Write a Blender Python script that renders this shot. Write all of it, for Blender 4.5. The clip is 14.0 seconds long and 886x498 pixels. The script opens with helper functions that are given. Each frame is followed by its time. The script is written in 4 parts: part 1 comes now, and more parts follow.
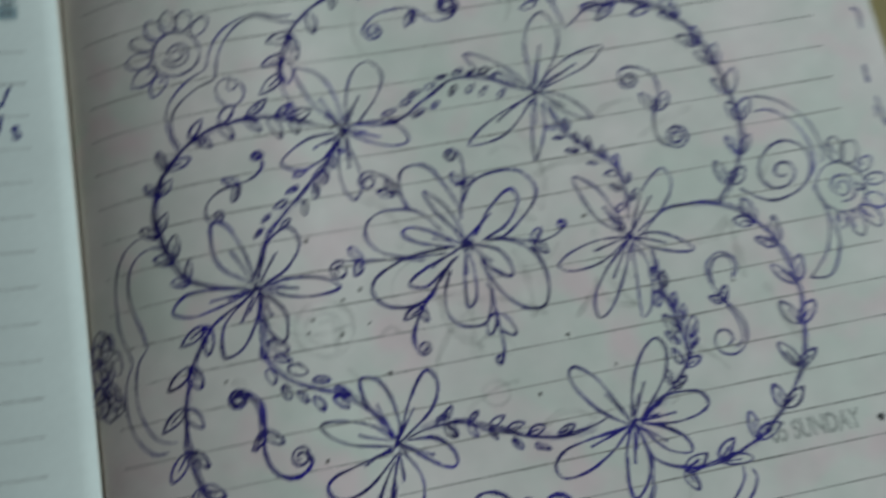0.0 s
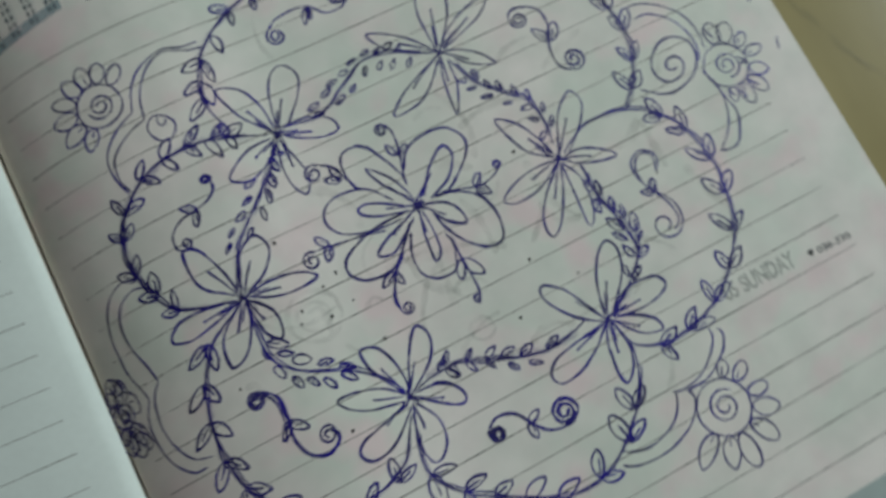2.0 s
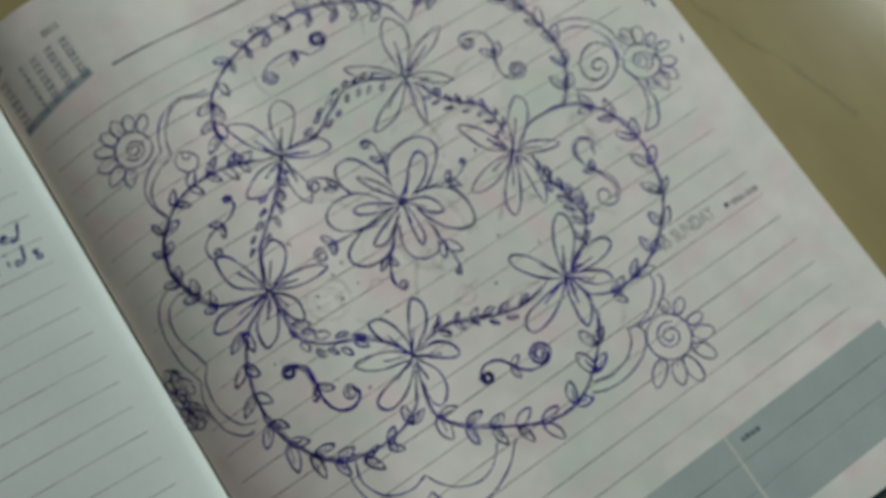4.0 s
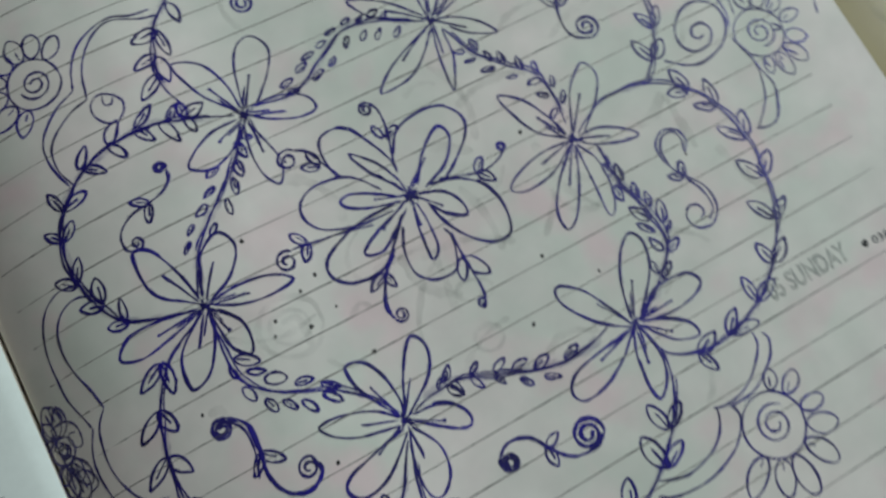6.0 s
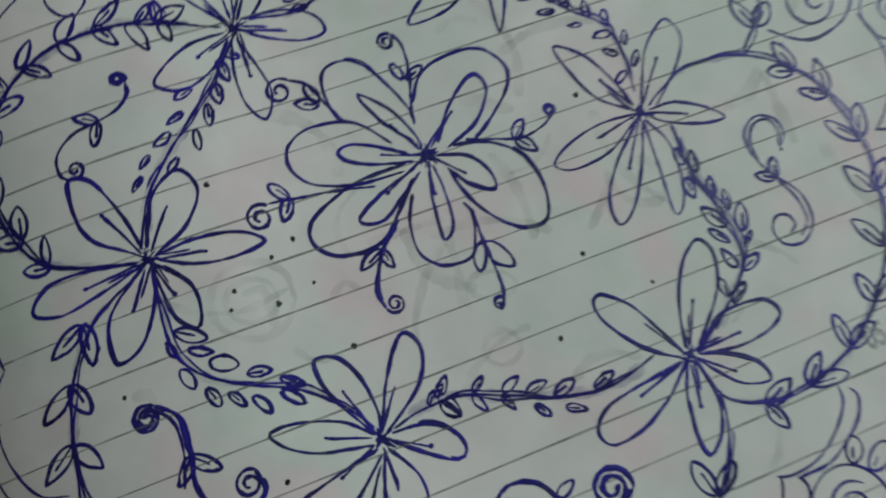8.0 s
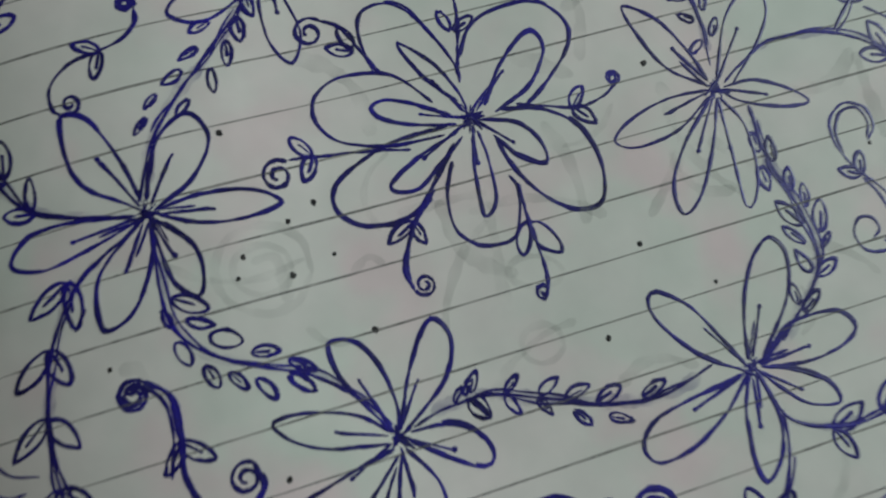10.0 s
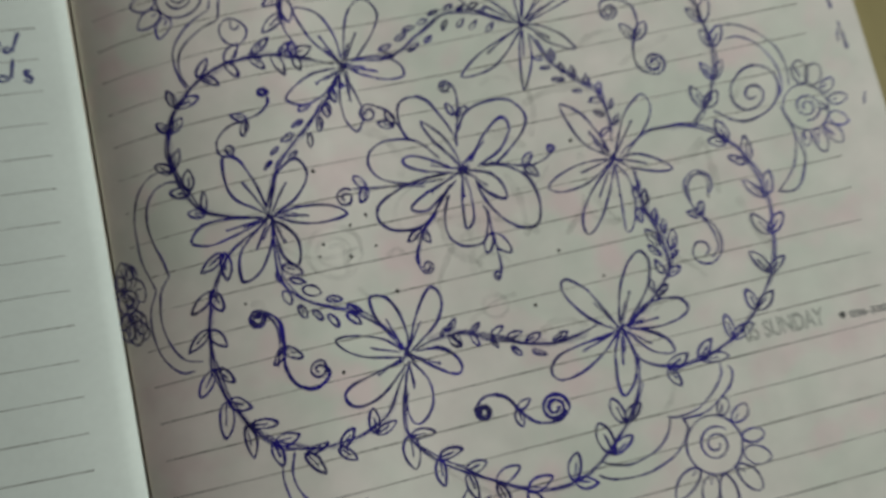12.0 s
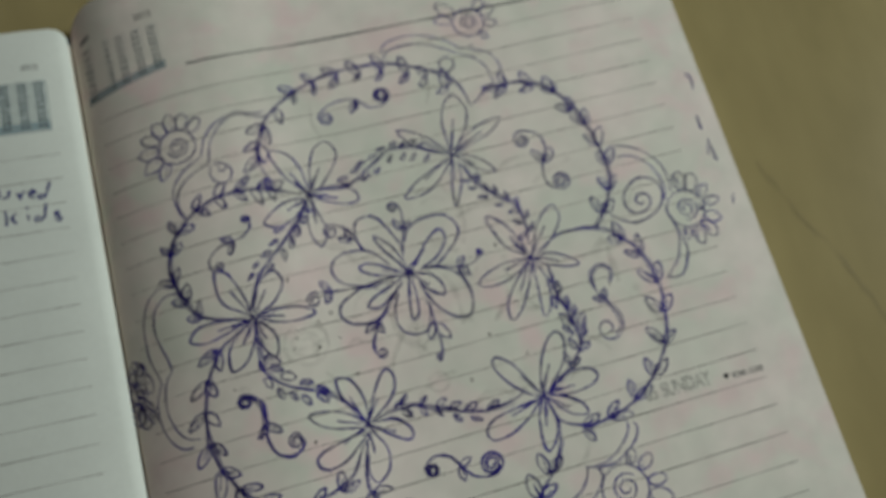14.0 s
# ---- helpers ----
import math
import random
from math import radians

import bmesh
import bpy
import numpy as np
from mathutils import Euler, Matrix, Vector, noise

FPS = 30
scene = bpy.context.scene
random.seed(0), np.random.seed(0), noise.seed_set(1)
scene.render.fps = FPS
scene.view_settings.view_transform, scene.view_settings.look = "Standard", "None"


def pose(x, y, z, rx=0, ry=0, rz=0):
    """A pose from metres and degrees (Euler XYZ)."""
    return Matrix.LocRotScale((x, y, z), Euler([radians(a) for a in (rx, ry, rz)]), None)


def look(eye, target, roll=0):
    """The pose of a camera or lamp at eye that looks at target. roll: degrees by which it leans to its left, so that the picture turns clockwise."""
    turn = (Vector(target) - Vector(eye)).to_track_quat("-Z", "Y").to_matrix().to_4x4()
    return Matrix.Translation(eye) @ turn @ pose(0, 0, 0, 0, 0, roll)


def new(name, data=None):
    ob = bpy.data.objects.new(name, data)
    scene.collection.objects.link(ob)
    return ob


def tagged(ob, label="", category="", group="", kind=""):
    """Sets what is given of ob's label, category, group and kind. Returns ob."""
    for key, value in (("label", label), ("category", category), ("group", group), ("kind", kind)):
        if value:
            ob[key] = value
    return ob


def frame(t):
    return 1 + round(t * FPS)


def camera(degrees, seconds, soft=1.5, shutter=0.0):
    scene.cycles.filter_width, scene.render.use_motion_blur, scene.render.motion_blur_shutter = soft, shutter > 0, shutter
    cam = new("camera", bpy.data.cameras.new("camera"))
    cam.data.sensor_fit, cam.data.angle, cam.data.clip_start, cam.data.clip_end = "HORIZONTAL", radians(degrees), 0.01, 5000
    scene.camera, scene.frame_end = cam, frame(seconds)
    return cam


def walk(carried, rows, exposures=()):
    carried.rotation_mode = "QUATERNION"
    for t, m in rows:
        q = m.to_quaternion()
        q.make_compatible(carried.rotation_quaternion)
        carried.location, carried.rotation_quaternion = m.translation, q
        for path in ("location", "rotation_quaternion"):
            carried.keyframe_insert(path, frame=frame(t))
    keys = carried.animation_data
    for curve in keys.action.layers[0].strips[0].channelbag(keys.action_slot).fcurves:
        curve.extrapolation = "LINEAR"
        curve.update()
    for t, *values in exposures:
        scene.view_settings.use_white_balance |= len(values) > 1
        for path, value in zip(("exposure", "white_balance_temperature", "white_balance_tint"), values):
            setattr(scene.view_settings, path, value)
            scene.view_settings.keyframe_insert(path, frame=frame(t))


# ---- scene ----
cam = camera(54.91, 14.0, soft=2.0, shutter=1.0)
cam.data.dof.use_dof, cam.data.dof.focus_distance, cam.data.dof.aperture_fstop = True, 0.120, 25.0
PATH = [
    (0.0, -0.0201, -0.0402, 0.1777, 14.50, -2.95, -9.62),
    (0.1, -0.0197, -0.0406, 0.1786, 15.03, -3.30, -10.69),
    (0.2, -0.0193, -0.0410, 0.1795, 15.09, -3.26, -11.76),
    (0.3, -0.0188, -0.0414, 0.1804, 14.75, -3.26, -12.83),
    (0.5, -0.0179, -0.0422, 0.1822, 13.94, -2.97, -14.96),
    (1.0, -0.0201, -0.0438, 0.1846, 15.21, -3.52, -17.17),
    (1.5, -0.0248, -0.0419, 0.1831, 15.28, -4.06, -20.81),
    (2.0, -0.0290, -0.0427, 0.1909, 13.34, -4.01, -26.31),
    (2.5, -0.0338, -0.0524, 0.2057, 14.24, -2.60, -28.18),
    (3.0, -0.0361, -0.0550, 0.2196, 15.87, -2.90, -30.11),
    (3.5, -0.0390, -0.0610, 0.2286, 15.17, -2.54, -32.41),
    (3.7, -0.0398, -0.0605, 0.2293, 15.67, -2.83, -32.69),
    (4.4, -0.0381, -0.0572, 0.2173, 14.89, -3.40, -32.64),
    (5.1, -0.0338, -0.0480, 0.1866, 14.29, -4.60, -30.64),
    (5.8, -0.0293, -0.0422, 0.1660, 14.62, -5.02, -28.41),
    (6.0, -0.0288, -0.0406, 0.1639, 14.79, -4.85, -27.51),
    (6.5, -0.0223, -0.0387, 0.1577, 15.18, -4.34, -25.38),
    (7.0, -0.0199, -0.0387, 0.1483, 14.75, -5.30, -22.89),
    (7.5, -0.0194, -0.0384, 0.1429, 14.25, -5.59, -21.71),
    (8.0, -0.0213, -0.0361, 0.1323, 13.15, -4.89, -19.71),
    (8.5, -0.0179, -0.0349, 0.1246, 12.89, -4.48, -18.34),
    (9.0, -0.0198, -0.0338, 0.1164, 12.34, -4.70, -17.27),
    (9.2, -0.0203, -0.0337, 0.1139, 12.57, -4.54, -17.12),
    (9.9, -0.0233, -0.0316, 0.1164, 11.23, -5.69, -15.79),
    (10.6, -0.0265, -0.0307, 0.1336, 9.19, -7.36, -14.05),
    (11.3, -0.0276, -0.0353, 0.1563, 8.96, -7.17, -12.77),
    (11.5, -0.0281, -0.0387, 0.1673, 9.91, -5.81, -11.98),
    (12.0, -0.0283, -0.0457, 0.1886, 10.92, -4.62, -11.89),
    (12.5, -0.0278, -0.0501, 0.2035, 13.24, -4.23, -12.14),
    (13.0, -0.0267, -0.0535, 0.2159, 15.65, -4.27, -13.12),
    (13.5, -0.0235, -0.0569, 0.2236, 16.78, -4.47, -13.94),
    (14.0, -0.0217, -0.0607, 0.2295, 18.33, -3.88, -14.68),
]
walk(cam, [(t, pose(x, y, z, rx, ry, rz)) for t, x, y, z, rx, ry, rz in PATH],
     exposures=[(0.0, -0.13, 5740, 2), (0.5, -0.09, 5830, 3), (1.0, 0.05, 5920, 3), (1.7, 0.02, 5990, 3), (2.5, 0.11, 6070, 4), (3.5, 0.05, 6220, 5), (6.0, 0.12, 5960, 5), (6.7, -0.03, 5910, 5), (9.0, -0.11, 5900, 0), (11.5, 0.0, 6350, 6), (12.5, 0.0, 6600, 6), (13.1, 0.03, 6600, 6), (14.0, -0.06, 6600, 6)])

# ---- light: daylight through one window of a plain, unseen room ----
world = bpy.data.worlds.new("sky")
world.use_nodes = True
sky = world.node_tree.nodes.new("ShaderNodeTexSky")
sky.sky_type, sky.sun_disc, sky.sun_elevation, sky.sun_rotation = "NISHITA", False, radians(35), radians(200)
world.node_tree.links.new(sky.outputs["Color"], world.node_tree.nodes["Background"].inputs["Color"])
world.node_tree.nodes["Background"].inputs["Strength"].default_value = 0.08
scene.world = world

# the small opening in the east wall: middle y, middle z, width, height
EAST = 1.10
WINDOW = (0.215, 0.69, 0.275, 0.44)
lamp = bpy.data.lights.new("window_light", "AREA")
lamp.shape, lamp.size, lamp.size_y, lamp.energy, lamp.color = "RECTANGLE", WINDOW[2] - 0.01, WINDOW[3] - 0.01, 15.5, (0.98, 1.0, 0.955)
new("window_light", lamp).matrix_world = look((EAST - 0.01, WINDOW[0], WINDOW[1]), (0.0, WINDOW[0], WINDOW[1] - 0.01))

# ---- materials ----
def material(name, colour, rough=0.6, spec=0.4, vary=0.0, scale=60.0, fine=0.0, fine_scale=900.0, bump=0.0, bump_scale=1500.0,
             second=None, by_object=0.0, alpha=1.0, alpha_vary=0.0, alpha_scale=500.0, stretch=None, third=None):
    m = bpy.data.materials.new(name)
    m.use_nodes = True
    nt = m.node_tree
    bsdf = nt.nodes["Principled BSDF"]
    bsdf.inputs["Roughness"].default_value = rough
    bsdf.inputs["Specular IOR Level"].default_value = spec
    coord = nt.nodes.new("ShaderNodeTexCoord")
    place = coord.outputs["Object"]
    if stretch:
        mapping = nt.nodes.new("ShaderNodeMapping")
        mapping.inputs["Scale"].default_value = stretch
        mapping.inputs["Rotation"].default_value = (0, 0, radians(9))
        nt.links.new(place, mapping.inputs["Vector"])
        place = mapping.outputs["Vector"]

    def noise_node(size, detail=3.0):
        n = nt.nodes.new("ShaderNodeTexNoise")
        n.inputs["Scale"].default_value, n.inputs["Detail"].default_value = size, detail
        nt.links.new(place, n.inputs["Vector"])
        return n.outputs["Fac"]

    def ramp(value, low, high):
        r = nt.nodes.new("ShaderNodeMapRange")
        r.inputs["From Min"].default_value, r.inputs["From Max"].default_value = 0.3, 0.7
        r.inputs["To Min"].default_value, r.inputs["To Max"].default_value = low, high
        nt.links.new(value, r.inputs["Value"])
        return r.outputs["Result"]

    mix = nt.nodes.new("ShaderNodeMix")
    mix.data_type = "RGBA"
    mix.inputs["A"].default_value = (*colour, 1)
    mix.inputs["B"].default_value = (*(second or [c * 0.8 for c in colour]), 1)
    nt.links.new(ramp(noise_node(scale), 0, vary), mix.inputs["Factor"])
    out = mix.outputs["Result"]
    if third:
        blot = nt.nodes.new("ShaderNodeMix")
        blot.data_type = "RGBA"
        blot.inputs["B"].default_value = (*third, 1)
        nt.links.new(out, blot.inputs["A"])
        moved = nt.nodes.new("ShaderNodeMapping")
        moved.inputs["Location"].default_value = (0.37, 0.11, 0.0)
        nt.links.new(place, moved.inputs["Vector"])
        spots = nt.nodes.new("ShaderNodeTexNoise")
        spots.inputs["Scale"].default_value, spots.inputs["Detail"].default_value = 75.0, 2.0
        nt.links.new(moved.outputs["Vector"], spots.inputs["Vector"])
        amount = nt.nodes.new("ShaderNodeMapRange")
        amount.inputs["From Min"].default_value, amount.inputs["From Max"].default_value = 0.52, 0.72
        nt.links.new(spots.outputs["Fac"], amount.inputs["Value"])
        nt.links.new(amount.outputs["Result"], blot.inputs["Factor"])
        out = blot.outputs["Result"]
    hsv = nt.nodes.new("ShaderNodeHueSaturation")
    nt.links.new(out, hsv.inputs["Color"])
    value = ramp(noise_node(fine_scale, 4.0), 1 - fine, 1 + fine)
    if by_object:
        info = nt.nodes.new("ShaderNodeObjectInfo")
        shift = nt.nodes.new("ShaderNodeMapRange")
        shift.inputs["To Min"].default_value, shift.inputs["To Max"].default_value = 1 - by_object, 1 + by_object
        nt.links.new(info.outputs["Random"], shift.inputs["Value"])
        times = nt.nodes.new("ShaderNodeMath")
        times.operation = "MULTIPLY"
        nt.links.new(value, times.inputs[0])
        nt.links.new(shift.outputs["Result"], times.inputs[1])
        value = times.outputs["Value"]
    nt.links.new(value, hsv.inputs["Value"])
    nt.links.new(hsv.outputs["Color"], bsdf.inputs["Base Color"])
    if alpha < 1 or alpha_vary:
        nt.links.new(ramp(noise_node(alpha_scale, 3.0), max(0, alpha - alpha_vary), min(1, alpha + alpha_vary)), bsdf.inputs["Alpha"])
    if bump:
        b = nt.nodes.new("ShaderNodeBump")
        b.inputs["Strength"].default_value, b.inputs["Distance"].default_value = bump, 0.0002
        nt.links.new(noise_node(bump_scale, 5.0), b.inputs["Height"])
        nt.links.new(b.outputs["Normal"], bsdf.inputs["Normal"])
    return m


PAPER = material("cream_paper", (0.80, 0.755, 0.72), 0.75, 0.25, 1.0, 42, 0.05, 150, 0.4, 90, second=(0.66, 0.71, 0.635), third=(0.76, 0.66, 0.65))
PAPER_COOL = material("cool_paper", (0.67, 0.745, 0.71), 0.7, 0.25, 0.4, 40, 0.02, 700, 0.25, 160)
PAGE_EDGE = material("page_edges", (0.62, 0.57, 0.48), 0.85, 0.2, 0.8, 300, 0.1, 1500, 0.5, 2500, stretch=(1, 1, 40))
COVER = material("teal_cover", (0.045, 0.12, 0.14), 0.6, 0.4, 0.5, 200, 0.1, 900, 0.5, 900)
INK = material("blue_ink", (0.015, 0.009, 0.275), 0.45, 0.4, 0.9, 130, 0.35, 2200, second=(0.004, 0.004, 0.060), by_object=0.3, alpha=0.96, alpha_vary=0.16, alpha_scale=1700)
INK_WASH = material("smeared_blue_ink", (0.045, 0.035, 0.30), 0.5, 0.4, 0.6, 250, 0.2, 1400, alpha=0.15, alpha_vary=0.17, alpha_scale=420)
INK_PEN = material("worn_blue_ink", (0.04, 0.045, 0.22), 0.5, 0.4, 0.7, 250, 0.25, 1400, alpha=0.8, alpha_vary=0.2, alpha_scale=500)
INK_FAINT = material("faint_blue_ink", (0.05, 0.045, 0.22), 0.5, 0.4, 0.6, 250, 0.25, 1400, by_object=0.2, alpha=0.75, alpha_vary=0.25, alpha_scale=600)
INK_BLACK = material("black_print", (0.02, 0.02, 0.022), 0.5, 0.3, 0.3, 300, alpha=0.9, alpha_vary=0.1)
RULE = material("grey_rule_print", (0.22, 0.22, 0.21), 0.7, 0.2, 0.4, 80, alpha=0.55, alpha_vary=0.2, alpha_scale=300)
MEMO_PRINT = material("dark_green_print", (0.07, 0.12, 0.11), 0.7, 0.2, 0.4, 300, alpha=0.62, alpha_vary=0.3, alpha_scale=1200)
RULE_BOLD = material("dark_rule_print", (0.10, 0.11, 0.12), 0.7, 0.2, 0.4, 80, alpha=0.8, alpha_vary=0.1)
GREY_PRINT = material("grey_green_print", (0.30, 0.36, 0.35), 0.7, 0.2, 0.4, 200, alpha=0.12, alpha_vary=0.08)
GREY_FILL = material("pale_grey_print", (0.34, 0.40, 0.39), 0.7, 0.2, 0.4, 200, alpha=0.27, alpha_vary=0.10)
BAND = material("blue_grey_band", (0.40, 0.475, 0.46), 0.75, 0.2, 0.5, 90, 0.03, 900)
DIVIDER = material("pale_grey_divider", (0.70, 0.74, 0.69), 0.75, 0.2, 0.5, 90, alpha=0.8, alpha_vary=0.1)
TINT = material("pale_blue_tint", (0.30, 0.42, 0.47), 0.75, 0.2, 0.5, 200, 0.05, 900, alpha=0.55, alpha_vary=0.1)
GHOST = material("ink_showing_through", (0.42, 0.45, 0.42), 0.8, 0.1, 0.5, 200, alpha=0.09, alpha_vary=0.11, alpha_scale=180)
TINT_FAINT = material("trace_of_blue_tint", (0.40, 0.48, 0.50), 0.75, 0.2, 0.5, 200, 0.05, 900, alpha=0.10, alpha_vary=0.06)
TINT_PALE = material("faint_blue_tint", (0.36, 0.46, 0.49), 0.75, 0.2, 0.5, 200, 0.05, 900, alpha=0.25, alpha_vary=0.08)
RULE_BLUE = material("blue_grey_figures", (0.10, 0.15, 0.18), 0.7, 0.2, 0.4, 300, alpha=0.55, alpha_vary=0.25, alpha_scale=900)
# colour set by the bounce light these unseen walls give the page
WALL = material("warm_wall_paint", (0.53, 0.46, 0.455), 0.85, 0.2, 0.5, 3, 0.03, 40, 0.2, 120)
FLOOR = material("brown_floor", (0.30, 0.25, 0.20), 0.5, 0.3, 0.6, 4, 0.06, 60, 0.1, 200)
WORN = material("worn_laminate", (0.10, 0.085, 0.04), 0.4, 0.3, 0.6, 60, alpha=0.11, alpha_vary=0.11, alpha_scale=90)
TABLE = material("olive_laminate", (0.315, 0.275, 0.135), 0.17, 0.38, 0.9, 9, 0.05, 45, 0.05, 900, second=(0.245, 0.212, 0.100), stretch=(2.6, 1.0, 1))

# ---- the table ----


def mesh_of(bm, name):
    me = bpy.data.meshes.new(name)
    bm.normal_update()
    bm.to_mesh(me)
    bm.free()
    return me


def part(name, bm, mat, parent=None, label=""):
    me = mesh_of(bm, name)
    me.materials.append(mat)
    ob = new(name, me)
    ob.parent = parent
    return tagged(ob, label)


def slab(bm, x0, x1, y0, y1, z0, z1, bevel=0.0):
    made = bmesh.ops.create_cube(bm, size=1.0, matrix=Matrix.LocRotScale(((x0 + x1) / 2, (y0 + y1) / 2, (z0 + z1) / 2), None, (x1 - x0, y1 - y0, z1 - z0)))
    if bevel:
        edges = list({e for v in made["verts"] for e in v.link_edges})
        bmesh.ops.bevel(bm, geom=edges, offset=bevel, segments=3, affect="EDGES")


table = tagged(new("table"), "olive brown laminate table top under the open diary", "table")
bm = bmesh.new()
slab(bm, -0.52, 0.52, -0.36, 0.40, -0.028, 0.0, 0.003)
part("table_top", bm, TABLE, table)
for x, y in ((-0.46, -0.30), (0.46, -0.30), (-0.46, 0.34), (0.46, 0.34)):
    bm = bmesh.new()
    slab(bm, x - 0.025, x + 0.025, y - 0.025, y + 0.025, -0.748, -0.0278, 0.004)
    part("leg", bm, TABLE, table)

# ---- plain unseen room round the table, added to close it in and bounce light ----


def plain(name, *boxes, mat=WALL, label="unseen plain warm wall that bounces window light"):
    bm = bmesh.new()
    for box in boxes:
        slab(bm, *box)
    ob = part(name, bm, mat, None, label)
    return tagged(ob, category=name.split("_")[0], kind="structure")


wy, wz, ww, wh = WINDOW
plain("floor", (-2.1, EAST + 0.1, -2.1, 2.1, -0.85, -0.75), mat=FLOOR, label="plain brown floor under the table")
plain("ceiling", (-2.1, EAST + 0.1, -2.1, 2.1, 2.0, 2.1), label="unseen plain warm ceiling that bounces window light")
plain("wall_west", (-2.1, -2.0, -2.0, 2.0, -0.75, 2.0))
plain("wall_north", (-2.1, EAST + 0.1, 2.0, 2.1, -0.75, 2.0))
plain("wall_south", (-2.1, EAST + 0.1, -2.1, -2.0, -0.75, 2.0))
plain("wall_east", (EAST, EAST + 0.1, -2.0, wy - ww / 2, -0.75, 2.0), (EAST, EAST + 0.1, wy + ww / 2, 2.0, -0.75, 2.0),
      (EAST, EAST + 0.1, wy - ww / 2, wy + ww / 2, -0.75, wz - wh / 2), (EAST, EAST + 0.1, wy - ww / 2, wy + ww / 2, wz + wh / 2, 2.0),
      label="unseen plain warm wall with a window opening")

# ---- the open diary; page places below are in millimetres from the drawing's heart ----
TOP, BOTTOM, RIGHT, FACING_TOP = 102.4, -125.0, 96.9, 95.2
diary = tagged(new("open_diary"), "open ruled diary with a blue pen flower drawing on its page", "diary")
diary.location = (0, 0, 0)


def fold(y):
    """Where the two open pages meet."""
    return -75.2 - 0.022 * y


def page_z(x, y=0.0):
    """Height of the written page, in metres: it swells beside the fold and then rolls down into it."""
    swell = 1.9 * math.exp(-((x + 38.0) / 17.0) ** 2)
    sink = 6.5 * (max(0.0, -46.0 - x) / 29.0) ** 2.5
    return (15.4 + swell - sink) / 1000


def left_z(x, y=0.0):
    """Height of the facing page, which rises away from the fold."""
    d = max(0.0, fold(y) - x)
    return (11.0 + 3.6 * (1 - math.exp(-d / 14.0)) - 1.2 * math.exp(-d / 0.8)) / 1000


def sheet(name, left, right, height, thick, mat, parent, corner=None, nx=48, ny=40, label="", top=TOP, fold_corner=0.0, base=None):
    """A bent sheet between two edges given as functions of y, with rounded free corners."""
    bm = bmesh.new()
    rows = []
    for j in range(ny + 1):
        v = j / ny
        y = BOTTOM + (top - BOTTOM) * (0.5 - 0.5 * math.cos(math.pi * v))
        a, b = left(y), right(y)
        near = min(y - BOTTOM, top - y)
        if near < corner:
            cut = corner - math.sqrt(max(0.0, corner ** 2 - (corner - near) ** 2))
            if b > 50:
                b -= cut
            if a < -150:
                a += cut
        if top - y < fold_corner:
            cut = fold_corner - math.sqrt(max(0.0, fold_corner ** 2 - (fold_corner - top + y) ** 2))
            if b > 50:
                a += cut
            else:
                b -= cut
        rows.append([(a + (b - a) * i / nx, y) for i in range(nx + 1)])
    tops = [[bm.verts.new((x / 1000, y / 1000, height(x, y))) for x, y in r] for r in rows]
    lows = [[bm.verts.new((x / 1000, y / 1000, height(x, y) - thick if base is None else base)) for x, y in r] for r in rows]
    for j in range(ny):
        for i in range(nx):
            bm.faces.new((tops[j][i], tops[j][i + 1], tops[j + 1][i + 1], tops[j + 1][i]))
            bm.faces.new((lows[j][i], lows[j + 1][i], lows[j + 1][i + 1], lows[j][i + 1]))
    for j in range(ny):
        for i, flip in ((0, True), (nx, False)):
            q = (tops[j][i], lows[j][i], lows[j + 1][i], tops[j + 1][i])
            bm.faces.new(q[::-1] if flip else q)
    for i in range(nx):
        for j, flip in ((0, False), (ny, True)):
            q = (tops[j][i], lows[j][i], lows[j][i + 1], tops[j][i + 1])
            bm.faces.new(q[::-1] if flip else q)
    top_set, low_set = {v for r in tops for v in r}, {v for r in lows for v in r}
    for f in bm.faces:
        f.smooth = all(v in top_set for v in f.verts) or all(v in low_set for v in f.verts)
        if not f.smooth:
            for e in f.edges:
                e.smooth = False
    bmesh.ops.recalc_face_normals(bm, faces=bm.faces[:])
    ob = part(name, bm, mat, parent, label)
    return ob


sheet("written_page", fold, lambda y: RIGHT, page_z, 0.00012, PAPER, diary, corner=5.0, nx=90, fold_corner=9.0, label="cream ruled page covered with a blue pen drawing")
sheet("page_block", lambda y: fold(y) + 0.3, lambda y: RIGHT - 0.6, lambda x, y=0.0: page_z(x, y) - 0.0003, 0.0, PAGE_EDGE, diary, corner=5.0, nx=40, ny=24,
      fold_corner=9.0, base=0.0026, label="stack of cream pages under the open page")
sheet("facing_page", lambda y: -250.0, lambda y: fold(y) - 0.4, left_z, 0.00012, PAPER_COOL, diary, corner=5.0, nx=120, top=FACING_TOP, fold_corner=4.0,
      label="cool white ruled facing page with a little handwriting")
sheet("page_block", lambda y: -249.4, lambda y: fold(y) - 0.7, lambda x, y=0.0: left_z(x, y) - 0.0003, 0.0, PAGE_EDGE, diary, corner=5.0, nx=40, ny=24,
      top=FACING_TOP, fold_corner=4.0, base=0.0026)
bm = bmesh.new()
slab(bm, -0.253, 0.0978, BOTTOM / 1000 - 0.006, TOP / 1000 - 0.004, 0.0003, 0.0024, 0.0006)
part("cover", bm, COVER, diary, "thin dark teal cover board")

# ---- pen strokes: thin raised ribbons that follow the page ----
rnd = random.Random(7)
rough_rnd = random.Random(11)
lift_count = [0]


